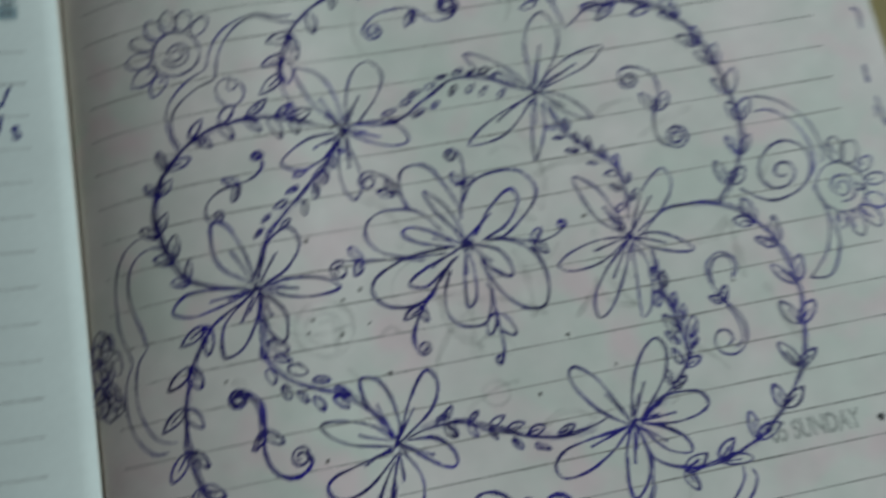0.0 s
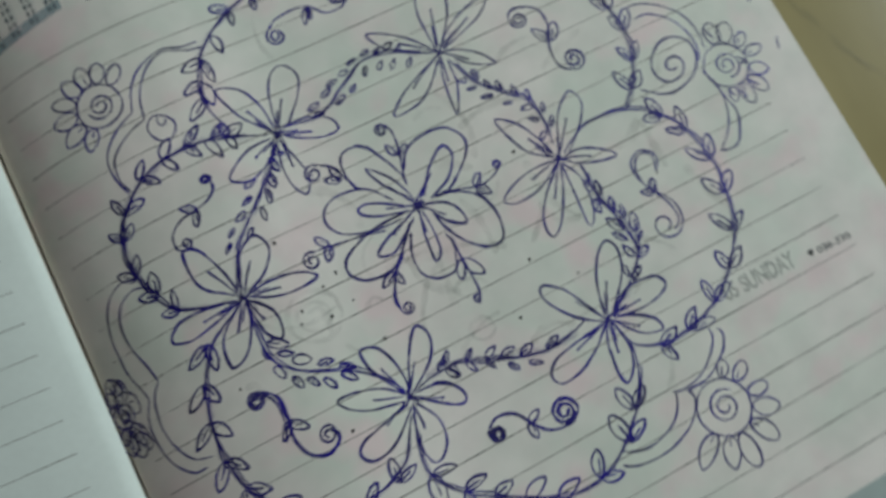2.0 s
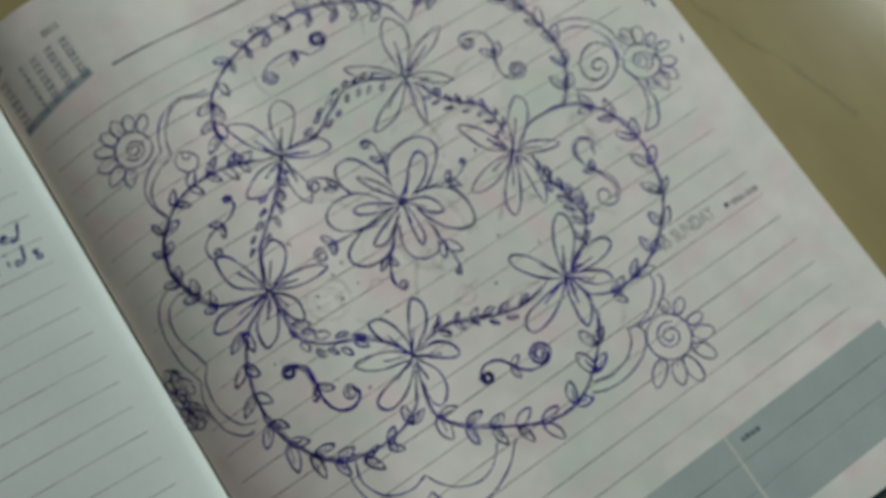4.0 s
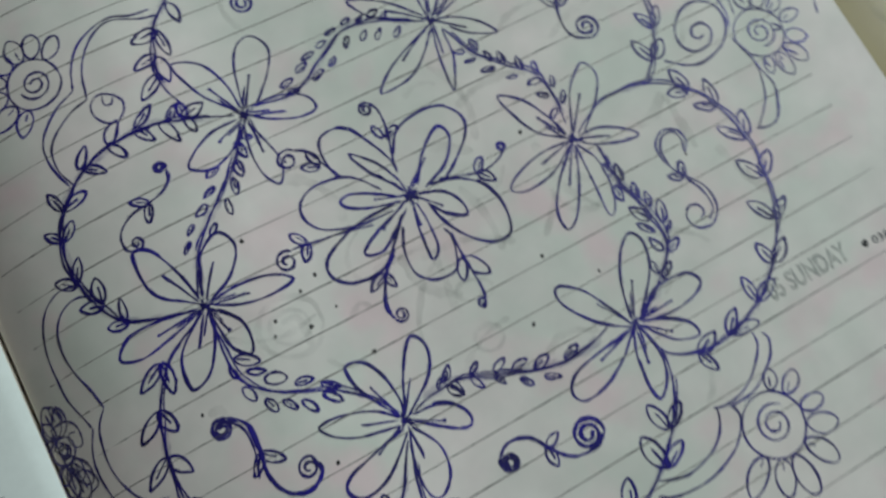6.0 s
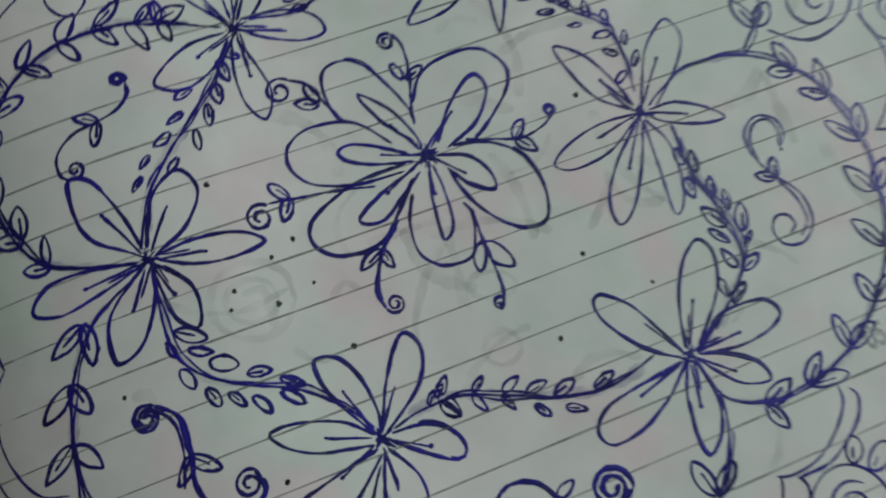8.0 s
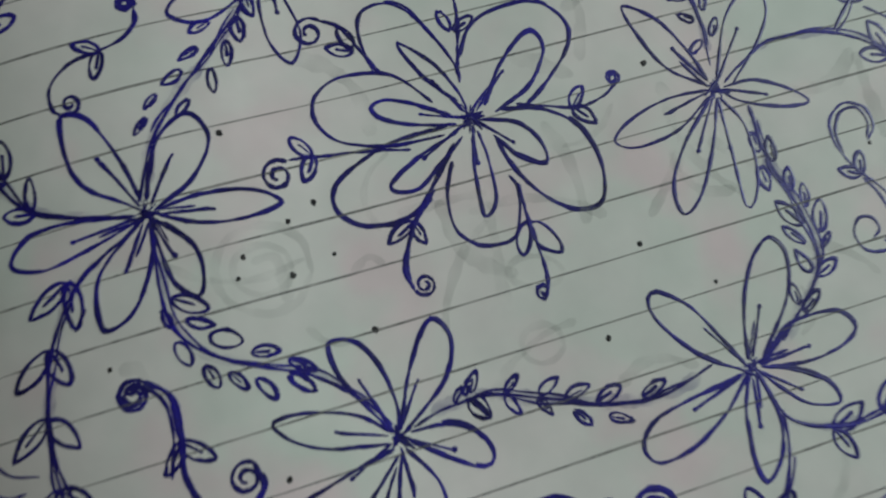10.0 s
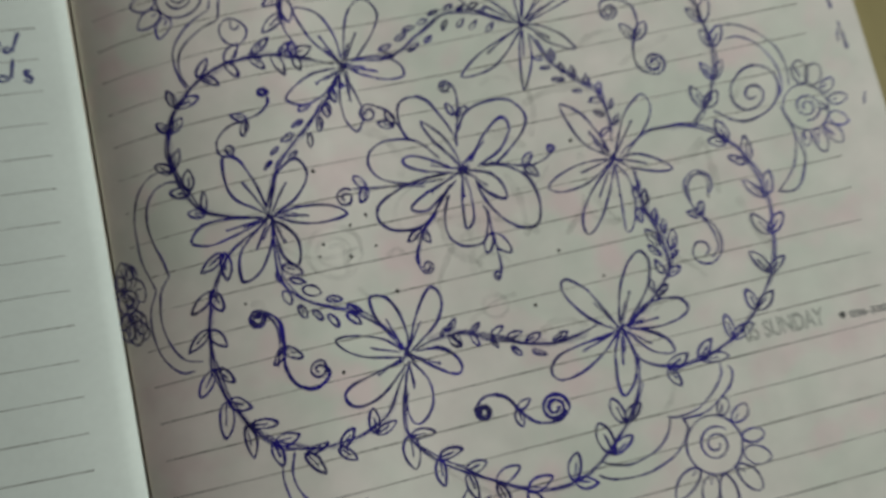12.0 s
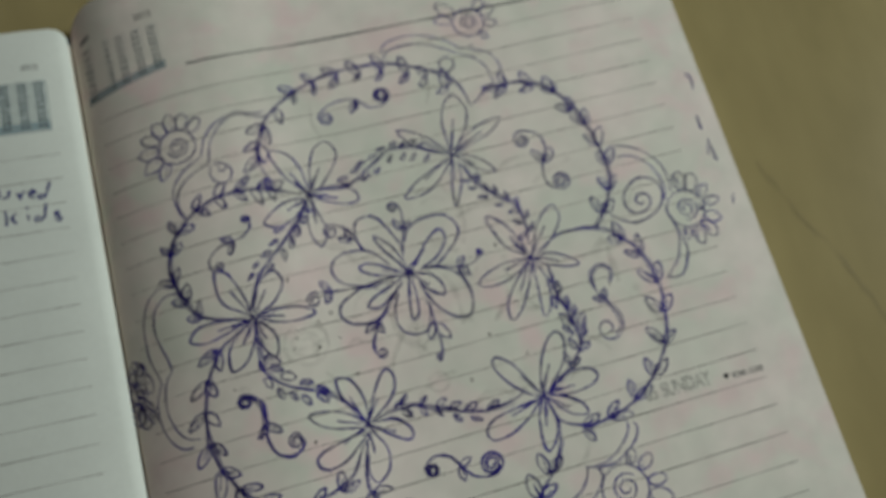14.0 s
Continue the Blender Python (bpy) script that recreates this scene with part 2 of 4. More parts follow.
def spline(ctrl, step=0.6):
    """A smooth curve through a few guide places."""
    if len(ctrl) == 2:
        ctrl = [ctrl[0], ((ctrl[0][0] + ctrl[1][0]) / 2, (ctrl[0][1] + ctrl[1][1]) / 2), ctrl[1]]
    p = [Vector((*c, 0)) for c in ctrl]
    p = [p[0] * 2 - p[1]] + p + [p[-1] * 2 - p[-2]]
    out = []
    for a, b, c, d in zip(p, p[1:], p[2:], p[3:]):
        n = max(2, int((c - b).length / step))
        for i in range(n):
            u = i / n
            out.append(0.5 * (2 * b + (c - a) * u + (2 * a - 5 * b + 4 * c - d) * u * u + (3 * b - a - 3 * c + d) * u ** 3))
    out.append(p[-2])
    return [(v.x, v.y) for v in out]


def ribbon(bm, line, width, height=page_z, wobble=0.10, taper=True, rough=0.16):
    """One pen stroke along line (mm), with an uneven, slightly proud cross-section."""
    if len(line) < 2:
        return
    lift_count[0] += 1
    lift = 0.00003 + 0.000004 * (lift_count[0] % 12)
    phase, n = rnd.uniform(0, 50), len(line)
    press = 1 + rough * rough_rnd.uniform(-1, 0.7)
    last = None
    for i, (x, y) in enumerate(line):
        a, b = line[max(0, i - 1)], line[min(n - 1, i + 1)]
        dx, dy = b[0] - a[0], b[1] - a[1]
        size = math.hypot(dx, dy) or 1e-6
        nx, ny = -dy / size, dx / size
        w = width * press * (0.5 + 0.12 * math.sin(i * 0.37 + phase) + 0.06 * math.sin(i * 1.3 + phase * 2))
        if taper and (i == 0 or i == n - 1):
            w *= 0.45
        off = wobble * (math.sin(i * 0.21 + phase) + 0.5 * math.sin(i * 0.53 + 2 * phase)) * 0.5
        x, y = x + nx * off, y + ny * off
        row = []
        for s, up in ((-1, 0.4), (0, 1.0), (1, 0.4)):
            edge = w * s * (1 + rough * rough_rnd.uniform(-1, 1))
            px, py = x + nx * edge, y + ny * edge
            row.append(bm.verts.new((px / 1000, py / 1000, height(px, py) + lift * up)))
        if last:
            bm.faces.new((last[0], row[0], row[1], last[1]))
            bm.faces.new((last[1], row[1], row[2], last[2]))
        last = row


def drop(base, tip, width, belly=0.2, steps=34, point=0.0):
    """The outline of a petal or leaf from its base round its tip and back."""
    bx, by = base
    dx, dy = tip[0] - bx, tip[1] - by
    length = math.hypot(dx, dy) or 1e-6
    ux, uy = dx / length, dy / length
    prof = []
    for i in range(steps + 1):
        a = 2 * math.pi * i / steps
        s = 0.5 - 0.5 * math.cos(a)
        prof.append((s, math.sin(a) * max(s, 1e-4) ** belly * max(1 - s, 1e-4) ** point))
    top = max(abs(c) for _, c in prof)
    bend = rnd.uniform(-0.04, 0.04) * length
    out = []
    for s, c in prof:
        side = c / top * width / 2 + bend * math.sin(math.pi * s)
        out.append((bx + ux * s * length - uy * side, by + uy * s * length + ux * side))
    return out


def flower(heart, petals, label, bold=0, veins=True):
    """A drawn flower: a knot of strokes at its heart and a mesh for each petal, bent round a few guide places."""
    bm = bmesh.new()
    for k in range(8):
        a = math.pi * (k + rnd.uniform(0, 0.8)) / 8
        ox, oy = rnd.uniform(-0.5, 0.5), rnd.uniform(-0.5, 0.5)
        ribbon(bm, [(heart[0] + ox + r * math.cos(a), heart[1] + oy + r * math.sin(a)) for r in (-rnd.uniform(0.9, 2.0), -0.4, 0.4, rnd.uniform(0.9, 2.0))], 0.40)
    knot = part("drawn_flower", bm, INK, diary, label)
    for guide in petals:
        bm = bmesh.new()
        outline = spline(guide)
        ribbon(bm, outline, 0.45 + 0.06 * bold, wobble=0.08)
        if bold and rnd.random() < 0.7:
            k = rnd.randint(0, len(outline) // 3)
            ribbon(bm, [(x + 0.14, y + 0.16) for x, y in outline[k:k + len(outline) // 2]], 0.34, wobble=0.25)
        tx, ty = max(guide, key=lambda p: math.hypot(p[0] - heart[0], p[1] - heart[1]))
        length = math.hypot(tx - heart[0], ty - heart[1])
        ux, uy = (tx - heart[0]) / length, (ty - heart[1]) / length
        if veins:
            lean = rnd.uniform(-0.5, 0.5)
            far = rnd.uniform(0.46, 0.60)
            ribbon(bm, spline([(heart[0] + ux * length * s - uy * lean * s, heart[1] + uy * length * s + ux * lean * s) for s in (0.08, 0.3, far)]), 0.42)
            tip = (heart[0] + ux * length * far - uy * lean * far, heart[1] + uy * length * far + ux * lean * far)
            ribbon(bm, [(tip[0] - ux * 0.5, tip[1] - uy * 0.5), tip, (tip[0] + ux * 0.3, tip[1] + uy * 0.3)], 0.62)
            if rnd.random() < 0.4:
                ribbon(bm, spline([(heart[0] + ux * length * s - uy * 0.5, heart[1] + uy * length * s + ux * 0.5) for s in (0.05, 0.2, 0.36)]), 0.36)
        part("petal", bm, INK, knot)


def leaf_mesh(base, tip, width, mat, parent, pen=0.46, vein=0.75):
    bm = bmesh.new()
    edge = drop(base, tip, width * rnd.uniform(0.75, 1.1), rnd.uniform(0.0, 0.2), 20, rnd.uniform(0.1, 0.45))
    ribbon(bm, edge, pen, wobble=0.06, taper=False)
    if rnd.random() < 0.5:
        k = rnd.randint(0, 8)
        ribbon(bm, [(x + rnd.uniform(-0.12, 0.12), y + rnd.uniform(-0.12, 0.12)) for x, y in edge[k:k + 9]], pen * 0.9, wobble=0.1)
    if rnd.random() < vein:
        ribbon(bm, spline([base, ((base[0] + tip[0]) / 2 + 0.1, (base[1] + tip[1]) / 2), (base[0] * 0.35 + tip[0] * 0.65, base[1] * 0.35 + tip[1] * 0.65)]), pen * 0.9)
    part("leaf", bm, mat, parent)


def sprig(ctrl, leaves, label, bold=0):
    """A drawn stem, gone over twice, with a mesh for each of its leaves (base and tip)."""
    line = spline(ctrl)
    bm = bmesh.new()
    ribbon(bm, line, 0.40 + 0.06 * bold, wobble=0.16)
    n = len(line)
    for shift, a, z, pen in ((0.52, n // 14, -n // 14, 0.34), (-0.34, n // 5, -n // 4, 0.32)):
        if shift > 0 or bold:
            ribbon(bm, [(x + shift * rnd.uniform(0.97, 1.03), y + shift * 0.45) for x, y in line[a:z]], pen, wobble=0.5)
    stem = part("drawn_garland", bm, INK, diary, label)
    bm = bmesh.new()
    ribbon(bm, [(x + 0.2, y + 0.08) for x, y in line[n // 16:-max(1, n // 16)]], 1.15 + 0.2 * bold, wobble=0.4)
    part("ink_smear", bm, INK_WASH, stem, "violet smear of ink along the stem")
    for bx, by, tx, ty in leaves:
        long = math.hypot(tx - bx, ty - by)
        small = long < 3.2
        leaf_mesh((bx, by), (tx, ty), long * (rnd.uniform(0.34, 0.48) if small else rnd.uniform(0.38, 0.52)), INK, stem, 0.40 if small else 0.48, 0.6 if small else 0.8)


def coil(centre, radius, turns, start, width, bm, hand=1):
    line = []
    n = int(26 * turns) + 4
    for i in range(n + 1):
        u = i / n
        r = radius * (1 - 0.78 * u)
        a = radians(start) + hand * 2 * math.pi * turns * u
        line.append((centre[0] + r * math.cos(a), centre[1] + r * math.sin(a)))
    ribbon(bm, line, width, wobble=0.08)


def scroll(ctrl, coils, leaves, label, width=0.46):
    bm = bmesh.new()
    line = spline(ctrl, 0.4)
    ribbon(bm, line, width)
    if width > 0.5:
        ribbon(bm, [(x + 0.3, y) for x, y in line[3:-3]], 0.4, wobble=0.2)
    stem = part("drawn_scroll", bm, INK, diary, label)
    for centre, radius, turns, start, pen in coils:
        bm = bmesh.new()
        ends = (line[0], line[-1])
        end = min(ends, key=lambda p: math.hypot(p[0] - centre[0], p[1] - centre[1]))
        a = math.degrees(math.atan2(end[1] - centre[1], end[0] - centre[0]))
        inner = line[min(6, len(line) - 1)] if end == line[0] else line[max(0, len(line) - 7)]
        cross = (end[0] - inner[0]) * (end[1] - centre[1]) - (end[1] - inner[1]) * (end[0] - centre[0])
        hand = -1 if cross > 0 else 1
        size = min(radius * 1.3, max(radius * 0.7, math.hypot(end[0] - centre[0], end[1] - centre[1])))
        coil(centre, size, turns + 0.3, a, pen * 1.08, bm, hand)
        part("coil", bm, INK, stem)
    for base, tip in leaves:
        long = math.hypot(tip[0] - base[0], tip[1] - base[1])
        leaf_mesh(base, tip, long * 0.45, INK, stem)


def sunflower(centre, radius, tips, label, faint=False):
    mat = INK_FAINT if faint else INK
    bm = bmesh.new()
    ribbon(bm, [(centre[0] + radius * math.cos(a / 20 * math.pi), centre[1] + radius * math.sin(a / 20 * math.pi)) for a in range(41)], 0.43, wobble=0.2)
    head = part("drawn_sunflower", bm, mat, diary, label)
    bm = bmesh.new()
    coil((centre[0] + 0.2, centre[1]), radius * 0.62, 1.9, rnd.uniform(0, 360), 0.43, bm)
    part("spiral_heart", bm, mat, head)
    for tx, ty in tips:
        d = math.hypot(tx - centre[0], ty - centre[1])
        ux, uy = (tx - centre[0]) / d, (ty - centre[1]) / d
        base = (centre[0] + ux * (radius + 0.1), centre[1] + uy * (radius + 0.1))
        bm = bmesh.new()
        ribbon(bm, drop(base, (tx, ty), min(3.6, rnd.uniform(0.5, 0.68) * max(3.0, d - radius)), 0.1, 22, rnd.uniform(0.0, 0.25)), 0.41, wobble=0.12, taper=False)
        if rnd.random() < 0.35:
            ribbon(bm, spline([(base[0] + ux * 0.6, base[1] + uy * 0.6), (base[0] + ux * 2.2, base[1] + uy * 2.2 + 0.2)]), 0.36)
        part("petal", bm, mat, head)


def stroke_part(name, ctrl, label, width=0.43, faint=False):
    bm = bmesh.new()
    ribbon(bm, spline(ctrl), width, wobble=0.14)
    part(name, bm, INK_FAINT if faint else INK, diary, label)


def ghost(ctrl, width=0.8):
    bm = bmesh.new()
    ribbon(bm, spline(ctrl), width, wobble=0.2)
    part("ghost_stroke", bm, GHOST, diary, "faint grey stroke showing through the paper")


def handwritten(strokes, label):
    """One pen-written word on the facing page."""
    bm = bmesh.new()
    for ctrl in strokes:
        ribbon(bm, spline(ctrl, 0.3), 0.70, left_z, wobble=0.06)
    part("handwriting", bm, INK_PEN, diary, label)


def ink_dot(centre, size=None):
    bm = bmesh.new()
    r = (size or rnd.uniform(0.28, 0.48)) / 1000
    x, y = centre
    ring = []
    for i in range(9):
        a = i / 9 * 2 * math.pi
        s = r * rnd.uniform(0.75, 1.2)
        ring.append(bm.verts.new((x / 1000 + s * math.cos(a), y / 1000 + s * math.sin(a), page_z(x, y) + 0.00002)))
    mid = bm.verts.new((x / 1000, y / 1000, page_z(x, y) + 0.00006))
    for i in range(9):
        bm.faces.new((ring[i], ring[(i + 1) % 9], mid))
    part("ink_dot", bm, INK_BLACK, diary, "tiny dark ink dot")


# a faint worn line in the laminate of the table
bm = bmesh.new()
ribbon(bm, spline([(112.0, 14.0), (118.1, -4.1), (125.6, -20.3), (128.3, -29.8), (133.0, -44.0)]), 1.8, lambda x, y=0.0: 0.00002, wobble=0.6)
part("worn_line", bm, WORN, table, "faint dark worn line in the laminate")


# ---- printed matter ----
def printed_line(name, x0, x1, y0, y1, width, height, mat, label=""):
    bm = bmesh.new()
    n = 40
    ribbon(bm, [(x0 + (x1 - x0) * i / n, y0 + (y1 - y0) * i / n) for i in range(n + 1)], width, height, wobble=0.0, taper=False, rough=0.06)
    part(name, bm, mat, diary, label)


def printed_patch(name, x0, x1, y0, y1, height, mat, label="", lift=0.00002, slope=0.0, parent=None):
    bm = bmesh.new()
    n = 16
    pairs = []
    for i in range(n + 1):
        x = x0 + (x1 - x0) * i / n
        pairs.append([bm.verts.new((x / 1000, (y + slope * (x - x0)) / 1000, height(x, y) + lift)) for y in (y0, y1)])
    for a, b in zip(pairs, pairs[1:]):
        bm.faces.new((a[0], b[0], b[1], a[1]))
    return part(name, bm, mat, parent or diary, label)


def lettering(name, text, x, y, size, mat, height, angle=0.0, outline=False, label="", shear=0.0, stretch=1.0, heavy=0.0):
    """Writing laid on a page, letter height in millimetres."""
    curve = bpy.data.curves.new(name, "FONT")
    curve.body, curve.size, curve.shear = text, size / 0.72 / 1000, shear
    curve.offset = heavy
    if outline:
        curve.fill_mode = "NONE"
        curve.bevel_depth, curve.bevel_resolution = 0.00013, 0
    tmp = bpy.data.objects.new(name, curve)
    scene.collection.objects.link(tmp)
    me = bpy.data.meshes.new_from_object(tmp.evaluated_get(bpy.context.evaluated_depsgraph_get()))
    bpy.data.objects.remove(tmp)
    c, s = math.cos(radians(angle)), math.sin(radians(angle))
    for v in me.vertices:
        px, py = v.co.x * stretch, v.co.y
        gx, gy = x / 1000 + c * px - s * py, y / 1000 + s * px + c * py
        v.co = (gx, gy, height(gx * 1000, gy * 1000) + 0.00004 + max(0.0, v.co.z) * 0.3)
    me.materials.clear()
    me.materials.append(mat)
    ob = new(name, me)
    ob.parent = diary
    return tagged(ob, label)


for k in range(22):
    y_mid = -88.1 + 7.325 * k
    start = fold(y_mid) + 4.5
    printed_line("ruled_line", start, 83.4, y_mid + 0.033 * start, y_mid + 0.033 * 83.4, 0.26, page_z, RULE)
printed_line("header_rule", -45.7, 58.0, 72.9, 74.0, 0.55, page_z, RULE_BOLD, "bold printed header rule")
for k in range(23):
    y_end = -95.6 + 7.2 * k
    if y_end < 62:
        printed_line("ruled_line", -242.0, -83.2, y_end + 2.4, y_end, 0.24, left_z, RULE)

lettering("printed_date", "05 SUNDAY", 50.7, -47.3, 3.7, GREY_PRINT, page_z, 0.8, True, "printed outlined grey date heading", stretch=0.67)
lettering("printed_date_fill", "05 SUNDAY", 50.7, -47.3, 3.7, GREY_FILL, page_z, 0.8, False, "pale grey filling of the date heading", stretch=0.67, heavy=0.00013)
lettering("printed_day_count", "036-330", 74.6, -46.9, 1.5, RULE_BOLD, page_z, -0.5, False, "small printed day count", heavy=0.00004, stretch=1.25)
ink_dot((73.0, -46.0), 0.75)

printed_patch("printed_word", 61.2, 73.0, 72.2, 74.0, page_z, GREY_PRINT, "small printed word beside the header rule", slope=0.02)


def mini_calendar(columns, bottom, top, height, slope, rows=8, ground=False):
    """A small printed calendar: a tinted band at its foot and columns of tiny bars for the figures."""
    x0, x1 = columns[0] - 1.6, columns[-1] + 1.9
    printed_patch("calendar_tint", x0, x1, bottom, bottom + 2.6, height, TINT, "pale blue printed calendar band", slope=slope)
    for number, cx in enumerate(columns):
        low = bottom + 0.5 + slope * (cx - x0)
        column = printed_patch("calendar_column", cx - 1.2, cx + 1.4, low, top, height, TINT_PALE if ground else TINT_FAINT, lift=0.00003)
        for r in range(rows):
            y = low + 0.4 + (top - low - 0.4) * r / rows
            lean = 0.10 * (y - low)
            for side in (-0.62, 0.62) if number != 1 else (0.62,):
                wide = rnd.uniform(0.30, 0.44)
                x = cx + side - (lean if not ground else 0.0) * 0.6
                printed_patch("figure_bar", x - wide, x + wide, y, y + rnd.uniform(0.95, 1.25), height, RULE_BLUE, lift=0.00005, parent=column)


mini_calendar([-72.6, -66.8, -62.4, -57.6, -53.0], 69.6, 88.2, page_z, 0.16)
lettering("printed_year", "2012", -57.9, 90.6, 1.9, RULE_BOLD, page_z, 2, False, "small printed year", heavy=0.00003)
printed_patch("printed_word", -74.6, -71.6, 89.2, 90.6, page_z, RULE_BLUE, "tiny printed word above the calendar", slope=0.5)
printed_patch("calendar_ground", -112.0, -84.2, 63.6, 79.6, left_z, TINT_PALE, "pale blue printed calendar ground", slope=-0.03)
mini_calendar([-109.8, -105.0, -100.2, -95.4, -90.8, -86.4], 63.9, 79.0, left_z, -0.02, ground=True)
lettering("printed_year", "2012", -90.3, 82.6, 1.6, RULE_BOLD, left_z, 0, False, "small printed year", heavy=0.00003)
band = printed_patch("memo_band", -68.0, 88.0, -120.2, -96.9, page_z, BAND, "blue grey printed memo band", slope=0.031)
printed_patch("band_divider", 34.6, 35.5, -117.0, -93.9, page_z, DIVIDER, lift=0.00005, parent=band)
for x0, x1 in ((38.5, 39.4), (39.8, 41.0), (41.4, 42.3), (42.7, 44.2)):
    printed_patch("memo_word", x0, x1, -97.2, -96.0, page_z, MEMO_PRINT, "small printed word", lift=0.00005, parent=band, slope=0.03)
for y in (-102.1, -109.4):
    printed_line("ruled_line", -68.0, 84.0, y - 0.031 * 68, y + 0.031 * 84, 0.26, page_z, RULE)

# ---- faint smudges of the drawing on the other side of the leaf ----
for _ in range(34):
    sx, sy, turn = rnd.gauss(0, 30), rnd.gauss(-10, 26), rnd.uniform(0, 6.3)
    bend, long = rnd.uniform(-3, 3), rnd.uniform(3, 9)
    ghost([(sx + long * u * math.cos(turn) - bend * u * u * math.sin(turn), sy + long * u * math.sin(turn) + bend * u * u * math.cos(turn)) for u in (-1, -0.3, 0.4, 1)],
          width=rnd.uniform(0.7, 2.0))

# ---- the drawing ----
flower((-0.2, 0.3), [
    [(0.5, 8.5), (3.2, 12.5), (7.8, 14.2), (12.8, 13.7), (15.6, 10.2), (14.6, 6.4), (10.1, 2.2), (7.4, 0.4)],
    [(-0.3, 5.2), (-0.2, 7.5), (-2.6, 13.2), (-4.5, 16.3), (-7.2, 17.9), (-10.2, 17.3), (-11.3, 14.3), (-10.7, 9.2)],
    [(-4.4, 3.4), (-7.4, 7.1), (-10.4, 8.8), (-15.3, 9.2), (-18.7, 7.4), (-19.4, 4.4), (-17.5, 1.3), (-13.7, -0.3), (-9.7, -1.1), (-4.1, -1.1)],
    [(-3.4, -0.1), (-10.1, -0.4), (-15.1, -2.0), (-18.9, -4.4), (-19.7, -7.4), (-17.8, -9.7), (-14.5, -10.6), (-11.3, -10.4), (-8.3, -8.2), (-3.2, -2.4)],
    [(-4.1, -4.6), (-5.8, -8.5), (-6.0, -13.0), (-3.7, -15.7), (-0.2, -16.3), (1.6, -15.1), (3.2, -10.3), (2.5, -8.1)],
    [(3.9, 0.5), (9.0, -0.6), (13.2, -4.0), (14.6, -9.0), (13.4, -14.0), (9.7, -14.4), (6.1, -11.7), (3.3, -7.2), (2.2, -2.9)]],
    'large double flower with round outer lobes in blue ink', bold=1, veins=False)
flower((-0.2, 0.3), [
    [(-1.0, 2.1), (-4.8, 7.2), (-6.8, 12.1), (-3.0, 8.5), (-1.0, 4.5), (-0.3, 1.5)],
    [(2.0, 1.5), (5.4, 6.4), (9.1, 9.6), (11.0, 9.8), (11.6, 7.1), (8.4, 2.9), (3.1, 0.3)],
    [(-2.6, 1.3), (-7.3, 4.0), (-10.6, 5.1), (-12.3, 4.3), (-10.9, 2.6), (-7.1, 1.0), (-2.2, -0.1)],
    [(-2.3, -1.0), (-8.9, -3.6), (-12.5, -6.2), (-9.4, -7.3), (-5.0, -4.2), (-1.9, -1.8)],
    [(-0.6, -1.9), (-1.8, -7.7), (-2.0, -12.4), (0.0, -10.7), (0.5, -5.5), (0.2, -1.5)],
    [(1.0, -0.1), (5.5, -1.7), (7.7, -4.9), (7.6, -7.7), (4.5, -6.1), (2.0, -2.5)]],
    'slim inner petals of the large flower in blue ink', bold=1)
flower((-20.6, 27.0), [
    [(-21.6, 28.5), (-26.1, 33.7), (-28.6, 39.5), (-28.3, 41.7), (-24.0, 39.7), (-21.3, 34.4), (-20.7, 28.7)],
    [(-20.2, 29.0), (-18.6, 36.6), (-16.1, 40.9), (-13.0, 41.5), (-11.2, 37.8), (-13.5, 33.1), (-18.2, 27.8)],
    [(-19.3, 28.3), (-13.1, 28.2), (-8.9, 26.1), (-8.1, 23.1), (-11.8, 22.7), (-16.9, 24.7), (-19.8, 26.9)],
    [(-20.8, 25.1), (-19.2, 20.5), (-18.4, 15.8), (-20.3, 12.2), (-22.3, 15.0), (-22.6, 19.9), (-21.5, 25.4)],
    [(-22.2, 26.8), (-27.7, 26.2), (-32.4, 23.3), (-33.6, 21.2), (-29.9, 19.7), (-25.2, 21.8), (-21.9, 25.6)]],
    'six-petalled flower drawn in blue ballpoint outline')
flower((19.8, 30.3), [
    [(19.3, 31.5), (19.5, 40.7), (21.5, 45.9), (24.7, 48.1), (27.1, 43.1), (25.4, 37.7), (20.7, 31.1)],
    [(20.9, 31.0), (23.4, 34.0), (29.9, 37.7), (35.8, 38.5), (31.7, 34.6), (25.8, 32.2), (20.9, 30.5)],
    [(20.7, 30.2), (24.4, 28.9), (28.2, 26.2), (30.2, 22.6), (25.3, 24.8), (22.2, 27.7)],
    [(19.2, 29.2), (17.7, 23.1), (16.9, 15.3), (20.0, 21.4), (20.7, 27.9)],
    [(17.9, 29.1), (11.3, 26.3), (7.1, 23.7), (4.2, 20.5), (10.5, 21.1), (15.0, 24.4), (18.7, 28.7)],
    [(18.7, 31.7), (14.6, 36.4), (10.0, 39.7), (6.6, 40.6), (9.2, 36.1), (14.4, 32.7), (18.5, 30.6)]],
    'six-petalled flower drawn in blue ballpoint outline')
